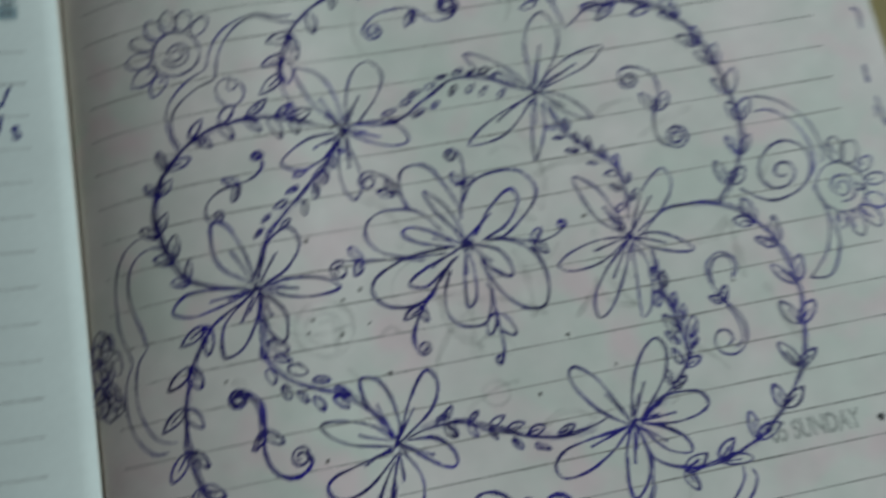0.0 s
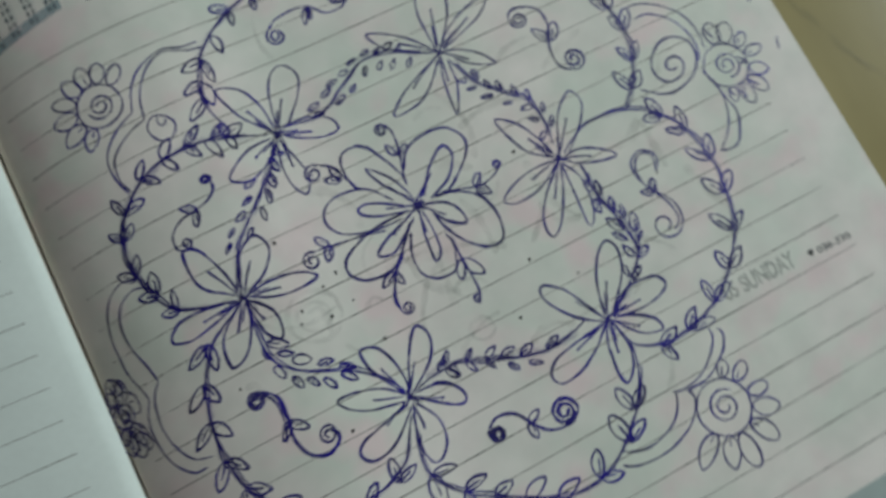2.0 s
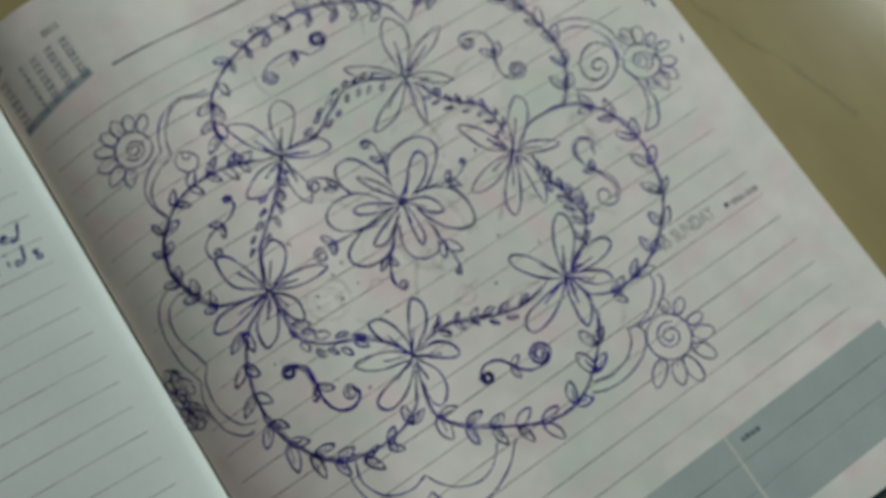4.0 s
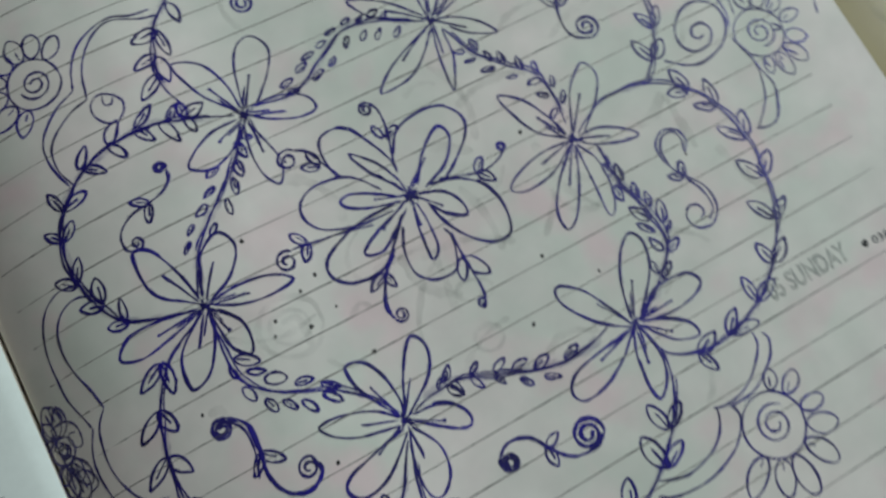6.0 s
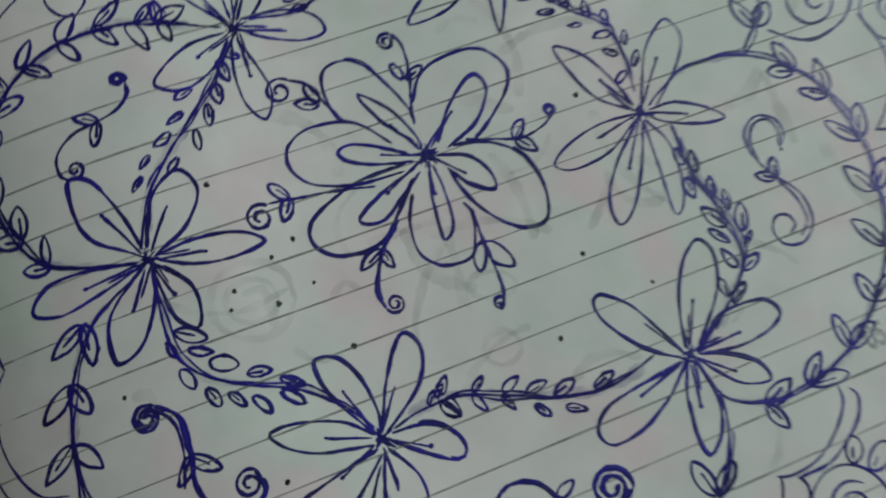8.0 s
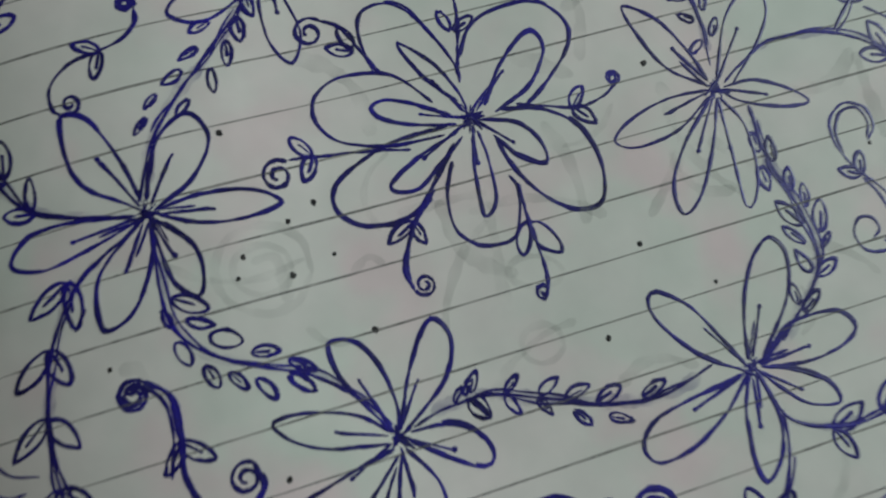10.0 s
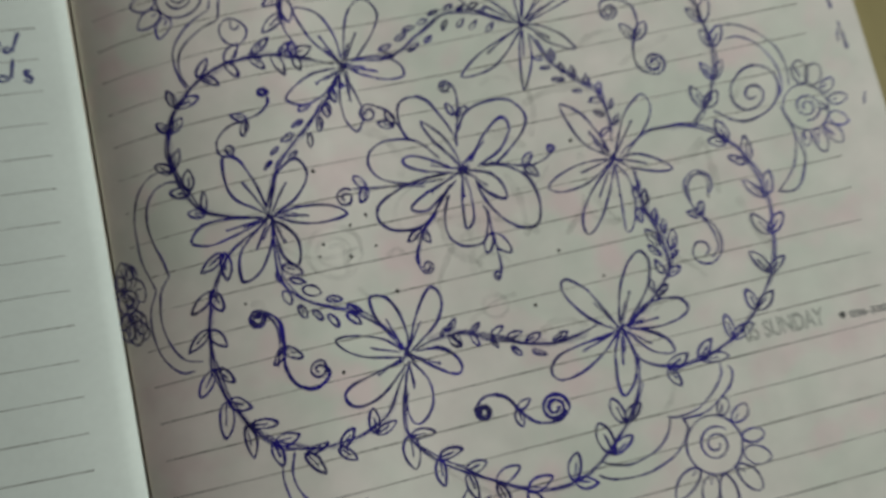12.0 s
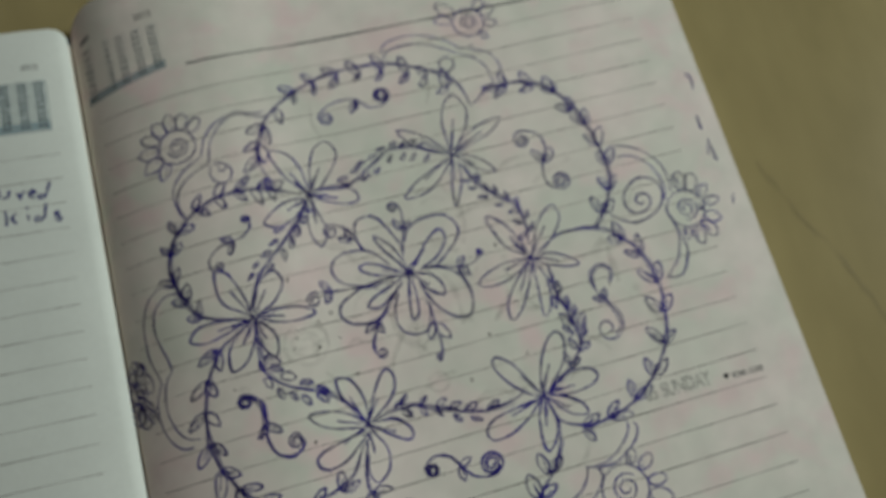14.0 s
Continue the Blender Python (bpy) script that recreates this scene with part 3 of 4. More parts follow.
flower((32.7, -3.3), [
    [(32.1, -1.9), (30.4, 3.2), (27.6, 8.0), (23.8, 10.6), (24.7, 5.8), (27.3, 0.7), (31.5, -2.4)],
    [(33.4, -2.0), (36.9, 5.3), (40.3, 8.9), (42.5, 9.7), (43.5, 6.1), (40.2, 1.3), (35.4, -3.1)],
    [(33.9, -3.3), (38.1, -3.3), (42.7, -5.7), (44.7, -8.0), (40.4, -7.7), (35.6, -5.8), (33.6, -4.1)],
    [(31.5, -3.2), (25.6, -3.2), (19.8, -5.0), (17.2, -7.1), (19.9, -8.6), (25.7, -7.7), (31.6, -4.1)],
    [(31.7, -4.3), (26.4, -9.3), (23.1, -14.2), (23.0, -18.4), (25.7, -17.1), (29.3, -11.8), (32.5, -4.6)],
    [(32.8, -4.6), (34.9, -8.9), (34.7, -15.1), (32.8, -19.2), (31.5, -19.4), (31.9, -14.1), (32.5, -5.2)]],
    'six-petalled flower drawn in blue ballpoint outline')
flower((25.2, -39.3), [
    [(25.1, -38.1), (27.0, -31.0), (29.8, -26.4), (32.9, -24.2), (34.4, -26.8), (32.8, -32.0), (26.8, -38.8)],
    [(26.6, -39.1), (31.0, -35.7), (35.4, -35.0), (39.1, -35.8), (40.3, -38.1), (37.6, -39.8), (32.6, -40.4), (26.6, -39.5)],
    [(26.5, -39.4), (30.9, -41.1), (34.4, -43.5), (35.0, -46.2), (31.4, -45.5), (28.7, -43.2), (26.0, -39.9)],
    [(24.5, -39.9), (22.6, -44.6), (21.9, -49.6), (22.5, -52.8), (25.0, -50.8), (26.8, -46.3), (25.8, -40.5)],
    [(24.1, -39.7), (17.0, -40.7), (11.5, -42.0), (9.0, -44.6), (10.3, -47.0), (15.2, -46.4), (20.1, -43.7), (24.3, -40.0)],
    [(24.1, -39.2), (20.0, -36.7), (15.9, -31.7), (14.9, -28.3), (16.3, -27.1), (19.9, -29.8), (22.8, -35.0), (24.6, -38.8)]],
    'six-petalled flower drawn in blue ballpoint outline', bold=1)
flower((-19.3, -35.5), [
    [(-19.8, -34.6), (-23.1, -29.4), (-24.6, -25.5), (-24.5, -22.8), (-21.5, -23.6), (-19.3, -27.1), (-18.5, -31.7), (-19.1, -35.0)],
    [(-18.9, -34.9), (-16.1, -28.4), (-13.4, -24.2), (-11.5, -23.3), (-10.3, -26.3), (-12.5, -30.8), (-18.4, -35.2)],
    [(-19.7, -34.8), (-23.3, -31.8), (-28.3, -30.1), (-31.8, -29.9), (-32.8, -30.5), (-30.9, -32.8), (-26.9, -34.8), (-20.3, -36.0)],
    [(-17.7, -35.3), (-14.1, -35.4), (-11.5, -36.3), (-9.4, -38.5), (-9.0, -40.8), (-10.5, -41.5), (-13.9, -39.5), (-18.1, -36.3)],
    [(-20.1, -36.6), (-26.3, -38.1), (-31.7, -39.9), (-33.0, -42.0), (-30.9, -44.0), (-25.8, -42.7), (-19.8, -37.5)],
    [(-19.4, -37.4), (-21.3, -43.7), (-21.0, -48.6), (-19.1, -49.5), (-16.4, -46.7), (-15.9, -42.0), (-18.7, -37.0)]],
    'six-petalled flower drawn in blue ballpoint outline', bold=1)
flower((-41.2, -2.8), [
    [(-42.3, -1.7), (-47.5, 2.2), (-49.0, 6.3), (-48.7, 11.3), (-45.8, 10.4), (-43.2, 5.3), (-41.5, -1.2)],
    [(-40.9, -1.2), (-38.9, 4.8), (-35.9, 7.9), (-33.6, 8.2), (-32.3, 4.7), (-35.1, 0.4), (-40.2, -2.5)],
    [(-40.2, -2.5), (-34.8, -1.9), (-28.9, -2.7), (-25.7, -5.0), (-29.9, -5.9), (-35.2, -5.3), (-40.1, -3.0)],
    [(-40.5, -3.4), (-36.9, -7.6), (-36.4, -11.4), (-37.5, -13.7), (-39.9, -11.5), (-40.6, -7.7), (-41.0, -3.6)],
    [(-41.9, -3.2), (-47.0, -7.4), (-48.8, -10.8), (-48.7, -15.0), (-45.0, -13.7), (-41.9, -8.6), (-41.1, -3.8)],
    [(-42.3, -2.7), (-50.3, -1.5), (-55.2, -2.0), (-57.7, -4.8), (-54.4, -6.2), (-48.8, -5.3), (-42.4, -3.3)]],
    'six-petalled flower drawn in blue ballpoint outline', bold=1)
sprig([(-18.2, 28.0), (-10.4, 27.5), (-3.9, 31.5), (2.8, 35.3), (10.3, 34.5), (18.5, 30.5)],
      [(-12.5, 29.5, -9.6, 30.3), (-11.6, 27.8, -9.3, 27.8), (-8.5, 31.2, -6.0, 32.2), (-6.5, 32.9, -3.7, 33.7), (-2.9, 34.2, -0.7, 34.9), (-0.3, 36.0, 2.1, 36.5), (3.5, 36.7, 5.5, 37.3), (6.3, 36.0, 7.9, 36.9), (8.7, 36.1, 11.2, 36.7), (10.8, 34.4, 12.7, 35.7), (-6.2, 28.3, -3.6, 29.7), (-2.3, 29.7, -0.5, 31.1), (2.1, 31.8, 3.5, 33.9), (5.6, 32.0, 7.3, 33.8), (8.2, 31.0, 10.0, 32.9), (11.8, 30.0, 13.5, 31.7)],
      'sprig with small loose leaves linking two flowers')
sprig([(21.0, 27.9), (23.9, 20.6), (28.5, 15.7), (32.7, 11.6), (33.6, 5.8), (33.1, -0.1)],
      [(24.7, 20.7, 24.6, 23.4), (26.2, 17.6, 25.9, 20.2), (28.3, 16.2, 28.4, 18.9), (31.0, 13.6, 31.1, 16.5), (33.1, 11.4, 33.6, 14.2), (34.6, 7.7, 35.4, 9.9), (34.6, 3.9, 36.0, 6.2), (22.4, 21.5, 20.4, 22.4), (23.7, 19.3, 21.5, 19.6), (26.2, 16.1, 23.5, 16.6), (29.3, 12.8, 27.2, 13.2), (33.0, 10.1, 30.5, 10.3), (32.9, 6.5, 31.0, 7.9), (33.0, 3.6, 30.9, 2.2)],
      'sprig with small loose leaves linking two flowers')
sprig([(36.3, -6.5), (36.4, -14.5), (38.3, -20.9), (38.9, -26.8), (37.6, -30.3), (33.2, -34.7), (27.0, -39.0)],
      [(37.2, -14.6, 37.5, -11.2), (38.1, -19.0, 38.7, -15.8), (39.4, -21.5, 39.9, -18.4), (40.2, -25.1, 41.5, -21.0), (39.4, -27.2, 41.3, -25.5), (37.7, -30.4, 40.9, -29.0), (34.3, -34.5, 37.2, -32.3), (35.2, -15.0, 35.2, -18.3), (38.2, -23.6, 35.5, -19.9), (37.6, -26.0, 35.3, -23.3), (37.1, -29.7, 35.9, -26.5), (34.0, -33.4, 33.9, -30.5), (35.5, -10.2, 35.6, -13.0)],
      'sprig with small loose leaves linking two flowers', bold=1)
sprig([(-17.3, -34.9), (-13.0, -33.8), (-7.6, -33.6), (-0.4, -36.2), (6.7, -38.8), (13.9, -39.4), (20.5, -37.5)],
      [(-10.5, -32.9, -9.0, -31.4), (-5.7, -34.0, -3.6, -32.3), (-1.7, -35.2, 1.1, -33.9), (1.4, -36.5, 4.7, -35.8), (4.9, -38.0, 8.3, -36.9), (10.7, -38.9, 14.0, -37.7), (-10.1, -33.7, -8.2, -36.3), (-5.7, -34.3, -4.4, -36.9), (-2.0, -35.7, -0.7, -38.0), (2.0, -38.3, 3.5, -40.4), (6.0, -40.0, 8.7, -41.3), (-9.8, -32.7, -8.3, -30.5), (-9.1, -33.3, -8.0, -36.1), (-11.9, -33.4, -10.5, -31.9)],
      'sprig with small loose leaves linking two flowers', bold=1)
sprig([(-41.1, -5.0), (-41.6, -12.3), (-40.4, -17.9), (-35.8, -22.0), (-28.3, -25.3), (-23.5, -28.9), (-19.6, -33.9)],
      [(-40.6, -13.2, -36.8, -15.5), (-41.3, -16.5, -41.9, -14.3), (-39.5, -16.2, -36.5, -17.5), (-37.4, -18.8, -33.9, -20.1), (-41.1, -18.3, -40.1, -21.3), (-38.6, -21.8, -37.6, -24.6), (-36.1, -23.2, -34.5, -25.6), (-33.2, -21.6, -30.0, -22.3), (-33.3, -24.7, -31.7, -27.5), (-29.3, -23.5, -26.5, -25.4), (-29.6, -25.3, -27.3, -27.8)],
      'sprig with small loose leaves linking two flowers')
sprig([(-21.1, 26.0), (-26.8, 18.8), (-33.4, 12.2), (-38.5, 6.4), (-41.7, -1.1)],
      [(-29.0, 19.5, -31.6, 18.5), (-31.2, 16.4, -33.7, 15.2), (-33.7, 13.9, -36.2, 12.5), (-37.1, 11.4, -38.8, 10.0), (-38.9, 8.8, -40.7, 7.0), (-24.2, 22.8, -23.6, 19.3), (-25.7, 19.5, -25.9, 16.2), (-27.6, 16.7, -28.1, 13.4), (-30.2, 13.4, -30.4, 10.3), (-33.6, 10.0, -35.4, 8.1), (-21.1, 22.6, -23.2, 23.7)],
      'sprig with small loose leaves linking two flowers', bold=1)
sprig([(28.7, 43.4), (27.2, 50.1), (21.4, 56.1), (9.6, 61.3), (-4.5, 62.4), (-18.0, 58.7), (-27.2, 52.0), (-31.6, 43.5), (-31.6, 37.7), (-29.3, 31.8)],
      [(23.9, 50.8, 23.7, 57.1), (23.7, 50.5, 20.3, 49.5), (18.7, 54.9, 17.0, 59.2), (18.7, 54.9, 16.2, 52.7), (13.9, 57.6, 12.6, 63.1), (13.9, 57.6, 10.9, 54.9), (7.1, 59.9, 4.8, 65.5), (6.8, 59.5, 4.5, 57.0), (0.6, 60.2, -2.4, 64.7), (0.6, 60.2, -1.7, 58.3), (-5.6, 61.0, -9.8, 64.0), (-5.9, 60.4, -8.6, 57.7), (-12.6, 60.1, -15.5, 63.3), (-12.8, 59.7, -13.2, 56.4), (-18.4, 58.2, -22.4, 60.4), (-18.7, 57.7, -19.2, 54.6), (-24.4, 54.0, -23.8, 49.4), (-28.5, 49.3, -33.5, 48.3), (-28.5, 49.3, -28.0, 43.6), (-30.5, 44.4, -35.1, 43.1), (-30.5, 44.1, -30.2, 38.4), (-31.4, 40.7, -36.1, 36.9), (-30.6, 34.1, -30.8, 30.5)],
      'arched garland stem with paired leaves in blue ink')
sprig([(-22.3, 27.8), (-35.8, 31.7), (-45.5, 31.1), (-53.2, 27.4), (-58.2, 21.1), (-59.3, 11.7), (-54.4, 1.2), (-43.1, -2.8)],
      [(-30.9, 31.0, -26.5, 32.4), (-30.4, 30.8, -29.7, 27.4), (-33.8, 31.3, -31.1, 33.9), (-34.9, 31.7, -33.1, 26.9), (-39.3, 32.6, -35.2, 35.6), (-39.5, 32.6, -36.9, 28.9), (-44.7, 31.9, -41.6, 35.4), (-44.7, 31.5, -42.6, 28.2), (-50.9, 29.8, -48.4, 33.4), (-50.4, 29.6, -46.9, 27.2), (-56.4, 24.2, -57.8, 28.3), (-56.4, 24.2, -51.5, 25.4), (-58.7, 19.2, -61.1, 21.8), (-58.3, 19.0, -55.7, 21.8), (-59.4, 11.1, -57.3, 15.3), (-59.5, 10.7, -62.8, 13.0), (-56.5, 5.9, -56.1, 10.5), (-56.4, 5.3, -60.5, 6.6), (-54.0, 1.2, -53.6, 5.1), (-53.9, 0.7, -57.4, 1.3)],
      'arched garland stem with paired leaves in blue ink', bold=1)
sprig([(-43.3, -4.4), (-51.1, -9.3), (-55.6, -17.4), (-57.3, -28.4), (-54.6, -39.0), (-47.4, -47.7), (-36.6, -50.1), (-26.7, -47.4), (-20.3, -38.7)],
      [(-51.9, -8.3, -56.8, -11.4), (-51.6, -8.3, -51.8, -13.9), (-55.2, -15.5, -59.9, -19.1), (-55.2, -15.5, -53.7, -19.7), (-57.2, -23.0, -61.7, -26.6), (-56.9, -23.2, -54.0, -27.0), (-57.3, -30.9, -60.8, -35.7), (-57.0, -31.0, -53.6, -34.2), (-56.0, -37.7, -57.1, -44.7), (-55.5, -37.6, -51.1, -39.7), (-52.8, -42.9, -52.3, -49.3), (-52.0, -43.1, -46.7, -43.7), (-48.1, -47.3, -47.0, -51.9), (-47.6, -47.2, -42.9, -46.7), (-42.4, -50.4, -39.2, -55.1), (-41.9, -50.3, -37.8, -49.4), (-35.9, -50.8, -32.9, -53.7), (-35.4, -50.6, -32.3, -47.7), (-28.4, -49.6, -28.1, -44.8), (-28.3, -49.7, -24.0, -48.0)],
      'arched garland stem with paired leaves in blue ink', bold=1)
sprig([(-19.5, -37.7), (-22.6, -49.6), (-17.7, -57.0), (-7.6, -63.4), (2.5, -67.6), (11.2, -66.3), (20.2, -59.8), (25.7, -52.2), (27.4, -45.1)],
      [(-21.8, -51.5, -16.8, -51.8), (-22.0, -51.4, -22.0, -58.0), (-17.0, -56.8, -12.2, -56.1), (-17.1, -57.0, -17.2, -62.4), (-12.2, -60.4, -8.0, -59.6), (-12.1, -60.8, -11.1, -66.2), (-7.0, -64.0, -1.7, -61.8), (-6.8, -64.2, -5.2, -69.0), (-1.1, -66.8, 4.4, -65.1), (-1.2, -66.9, 1.7, -72.4), (8.3, -66.8, 10.3, -61.7), (8.6, -67.0, 13.2, -68.3), (17.6, -63.6, 15.9, -57.0), (17.6, -63.6, 22.2, -60.8), (21.2, -57.9, 19.7, -52.7), (21.4, -58.0, 25.3, -54.7)],
      'arched garland stem with paired leaves in blue ink')
sprig([(34.2, -2.8), (37.1, -0.8), (42.9, 1.5), (51.9, 0.5), (58.6, -4.1), (61.9, -9.3), (63.8, -17.4), (63.0, -25.3), (60.2, -34.0), (54.7, -41.0), (48.0, -46.0), (39.9, -49.0), (33.2, -48.9), (27.8, -46.3), (25.8, -39.9)],
      [(58.6, -4.1, 57.2, 1.0), (58.3, -4.3, 54.3, -3.2), (62.0, -9.2, 62.5, -3.6), (61.7, -9.7, 57.8, -7.4), (63.8, -17.4, 65.9, -12.2), (63.6, -17.8, 59.6, -13.5), (62.2, -25.8, 59.3, -21.0), (62.2, -25.8, 66.3, -21.9), (59.8, -33.9, 56.7, -28.9), (59.9, -34.0, 64.0, -31.2), (54.7, -41.0, 53.8, -36.6), (54.9, -41.1, 59.4, -37.9), (48.0, -46.0, 47.8, -40.9), (48.2, -46.1, 53.2, -43.8), (40.0, -48.7, 43.6, -45.1), (40.3, -49.0, 46.2, -49.2), (33.0, -49.2, 37.8, -47.0), (33.0, -49.2, 34.8, -53.2)],
      'arched garland stem with paired leaves in blue ink')
sprig([(29.2, 43.9), (35.7, 48.0), (47.2, 47.0), (55.1, 39.8), (59.6, 28.0), (60.6, 15.3), (57.1, 6.6), (52.0, 1.0)],
      [(56.3, 35.9, 52.2, 38.4), (56.3, 35.9, 56.4, 40.3), (58.8, 31.1, 55.4, 34.4), (59.1, 31.0, 60.0, 35.8), (60.3, 24.1, 57.5, 27.7), (60.5, 24.0, 62.6, 29.5), (60.9, 18.0, 59.3, 22.2), (61.0, 17.9, 64.1, 22.5), (59.3, 10.3, 57.2, 14.6), (59.4, 10.3, 62.3, 14.3), (55.7, 4.3, 53.6, 9.6), (55.8, 4.3, 59.2, 7.6), (38.1, 47.3, 33.3, 48.3), (39.8, 47.6, 36.0, 44.5), (40.2, 47.2, 39.5, 52.3), (47.3, 46.0, 45.2, 51.1), (47.7, 45.7, 43.5, 44.9), (53.6, 42.9, 51.3, 48.0), (53.6, 42.6, 49.8, 44.3)],
      'arched garland stem with paired leaves in blue ink')
stroke_part('ink_stem', [(58.4, 7.7), (57.1, 5.9), (54.6, 2.4), (52.1, 0.3)], 'thin stem joining two garlands')
scroll([(-0.3, 6.3), (0.9, 10.6), (1.9, 14.9), (1.9, 18.3), (0.9, 19.9)],
       [((-0.1, 18.9), 1.3, 1.3, 60, 0.45)],
       [((0.4, 12.4), (-0.6, 15.2)), ((0.8, 12.2), (3.7, 13.6))], 'curled tendril with two leaves beside the large flower')
scroll([(-9.8, 8.3), (-11.5, 12.0), (-13.4, 15.7), (-15.6, 17.1)],
       [((-17.3, 15.8), 1.8, 1.2, 90, 0.45)],
       [((-12.5, 12.8), (-13.6, 15.8)), ((-12.5, 12.3), (-15.9, 13.4))], 'curled tendril with two leaves beside the large flower')
scroll([(-8.7, -2.0), (-15.6, -0.7), (-20.4, -0.3), (-23.8, -0.0)],
       [((-25.4, -1.6), 1.6, 1.3, 70, 0.45)],
       [((-20.8, -0.1), (-23.0, 2.7)), ((-20.8, -0.1), (-22.5, -3.1))], 'curled tendril with two leaves beside the large flower')
scroll([(-7.1, -7.7), (-10.1, -10.3), (-12.1, -13.4), (-13.3, -16.6), (-12.9, -19.2)],
       [((-11.5, -18.9), 1.3, 1.4, 260, 0.45)],
       [((-10.9, -11.0), (-14.5, -13.0)), ((-10.9, -11.0), (-10.1, -13.9))], 'curled tendril with two leaves beside the large flower', width=0.6)
scroll([(3.3, -9.4), (3.3, -14.3), (3.5, -19.1), (3.4, -22.3), (2.7, -24.3)],
       [((2.5, -23.3), 1.0, 1.0, 280, 0.45)],
       [((3.0, -14.4), (1.3, -18.4)), ((3.4, -14.6), (6.2, -19.1))], 'curled tendril with two leaves beside the large flower')
scroll([(6.0, 0.7), (10.8, -0.7), (14.3, -1.5), (17.6, -0.8), (20.0, 0.6)],
       [((19.4, 1.4), 1.1, 1.5, 0, 0.45)],
       [((13.0, -1.3), (15.2, 1.2)), ((13.2, -1.4), (15.6, -4.2))], 'curled tendril with two leaves beside the large flower')
scroll([(-12.8, 50.4), (-10.2, 52.4), (-6.2, 53.1), (-2.5, 52.6), (0.8, 49.5), (4.7, 49.5), (7.1, 51.5)],
       [((-11.6, 48.6), 2.3, 1.5, 120, 0.6), ((4.8, 52.2), 2.9, 1.8, 0, 0.7)],
       [((-2.5, 52.3), (-2.7, 49.4)), ((-2.5, 52.3), (-4.5, 48.7))], 'S-shaped scroll with coiled ends and two leaves')
scroll([(37.8, 30.2), (38.5, 32.5), (41.6, 32.7), (45.1, 30.4), (45.5, 25.7), (43.1, 20.8), (43.3, 15.9), (46.6, 13.7)],
       [((39.8, 30.0), 2.3, 1.5, 180, 0.5), ((46.9, 16.3), 2.5, 1.5, 280, 0.55)],
       [((43.9, 22.5), (41.4, 26.7)), ((44.1, 22.4), (47.2, 26.3))], 'S-shaped scroll with coiled ends and two leaves')
scroll([(-37.3, 23.2), (-38.1, 20.7), (-40.4, 19.1), (-42.7, 18.5), (-46.4, 17.6), (-49.0, 15.5), (-49.4, 12.6), (-47.9, 11.2)],
       [((-38.3, 23.7), 1.4, 1.9, 0, 0.62), ((-47.2, 12.8), 1.0, 1.0, 250, 0.45)],
       [((-42.5, 18.4), (-45.6, 20.1)), ((-42.5, 18.4), (-43.9, 15.1))], 'S-shaped scroll with coiled ends and two leaves')
scroll([(-45.7, -21.7), (-43.2, -24.0), (-42.9, -28.3), (-43.4, -33.1), (-41.6, -37.3), (-38.1, -38.6), (-35.4, -36.8), (-35.7, -33.7)],
       [((-47.0, -23.1), 2.1, 2.0, 90, 0.62), ((-36.9, -35.2), 2.2, 1.3, 60, 0.5)],
       [((-43.2, -29.3), (-39.7, -32.2)), ((-43.0, -29.4), (-45.4, -32.6))], 'S-shaped scroll with coiled ends and two leaves', width=0.7)
scroll([(-7.7, -48.6), (-5.5, -47.0), (-1.7, -47.9), (0.6, -51.2), (3.6, -54.1), (7.9, -54.8), (10.7, -53.1)],
       [((-6.5, -49.9), 2.3, 2.0, 160, 0.6), ((7.9, -52.1), 2.9, 1.8, 0, 0.65)],
       [((0.5, -50.7), (3.3, -49.3)), ((0.5, -50.7), (0.6, -54.5))], 'S-shaped scroll with coiled ends and two leaves', width=0.6)
stroke_part('ink_curl', [(-40.4, 18.9), (-38.7, 19.8), (-37.4, 21.5), (-37.5, 22.7)], 'second curl of a scroll')
stroke_part('ink_curl', [(-45.9, -22.2), (-43.9, -24.6), (-43.7, -28.5), (-44.7, -33.1)], 'second curl of a scroll')
sunflower((-52.2, 48.6), 4.9, [(-45.3, 55.7), (-49.3, 57.9), (-53.4, 58.7), (-57.6, 57.2), (-61.4, 53.6), (-62.8, 49.0), (-61.8, 43.5), (-57.8, 40.1)],
          'small round sunflower with a spiral heart')
sunflower((78.5, 0.3), 5.3, [(79.7, 11.2), (83.7, 9.7), (86.4, 5.7), (88.6, 1.1), (87.3, -4.6), (84.5, -8.9), (80.1, -10.5), (76.0, -8.5)],
          'small round sunflower with a spiral heart')
stroke_part('petal_stroke', [(78.4, 9.9), (79.2, 7.1)], 'dark stroke gone over a petal', width=0.5)
stroke_part('petal_stroke', [(81.9, 1.1), (83.4, -0.9), (81.2, -0.5)], 'dark stroke gone over a petal', width=0.5)
stroke_part('petal_stroke', [(75.9, -5.1), (76.4, -7.2)], 'dark stroke gone over a petal', width=0.5)
stroke_part('petal_stroke', [(78.9, -6.1), (79.0, -8.7)], 'dark stroke gone over a petal', width=0.5)
stroke_part('petal_stroke', [(81.2, -4.8), (83.2, -7.3)], 'dark stroke gone over a petal', width=0.5)
sunflower((38.6, -66.1), 5.9, [(43.0, -57.4), (47.2, -59.7), (49.4, -65.9), (49.5, -70.9), (45.8, -76.6), (39.2, -79.7), (34.3, -78.0), (28.0, -75.0)],
          'small round sunflower with a spiral heart')
sunflower((34.9, 70.0), 4.5, [(43.6, 73.7), (43.1, 68.4), (39.4, 63.8), (27.1, 77.7), (25.5, 72.5), (40.7, 76.9)],
          'small round sunflower with a spiral heart')
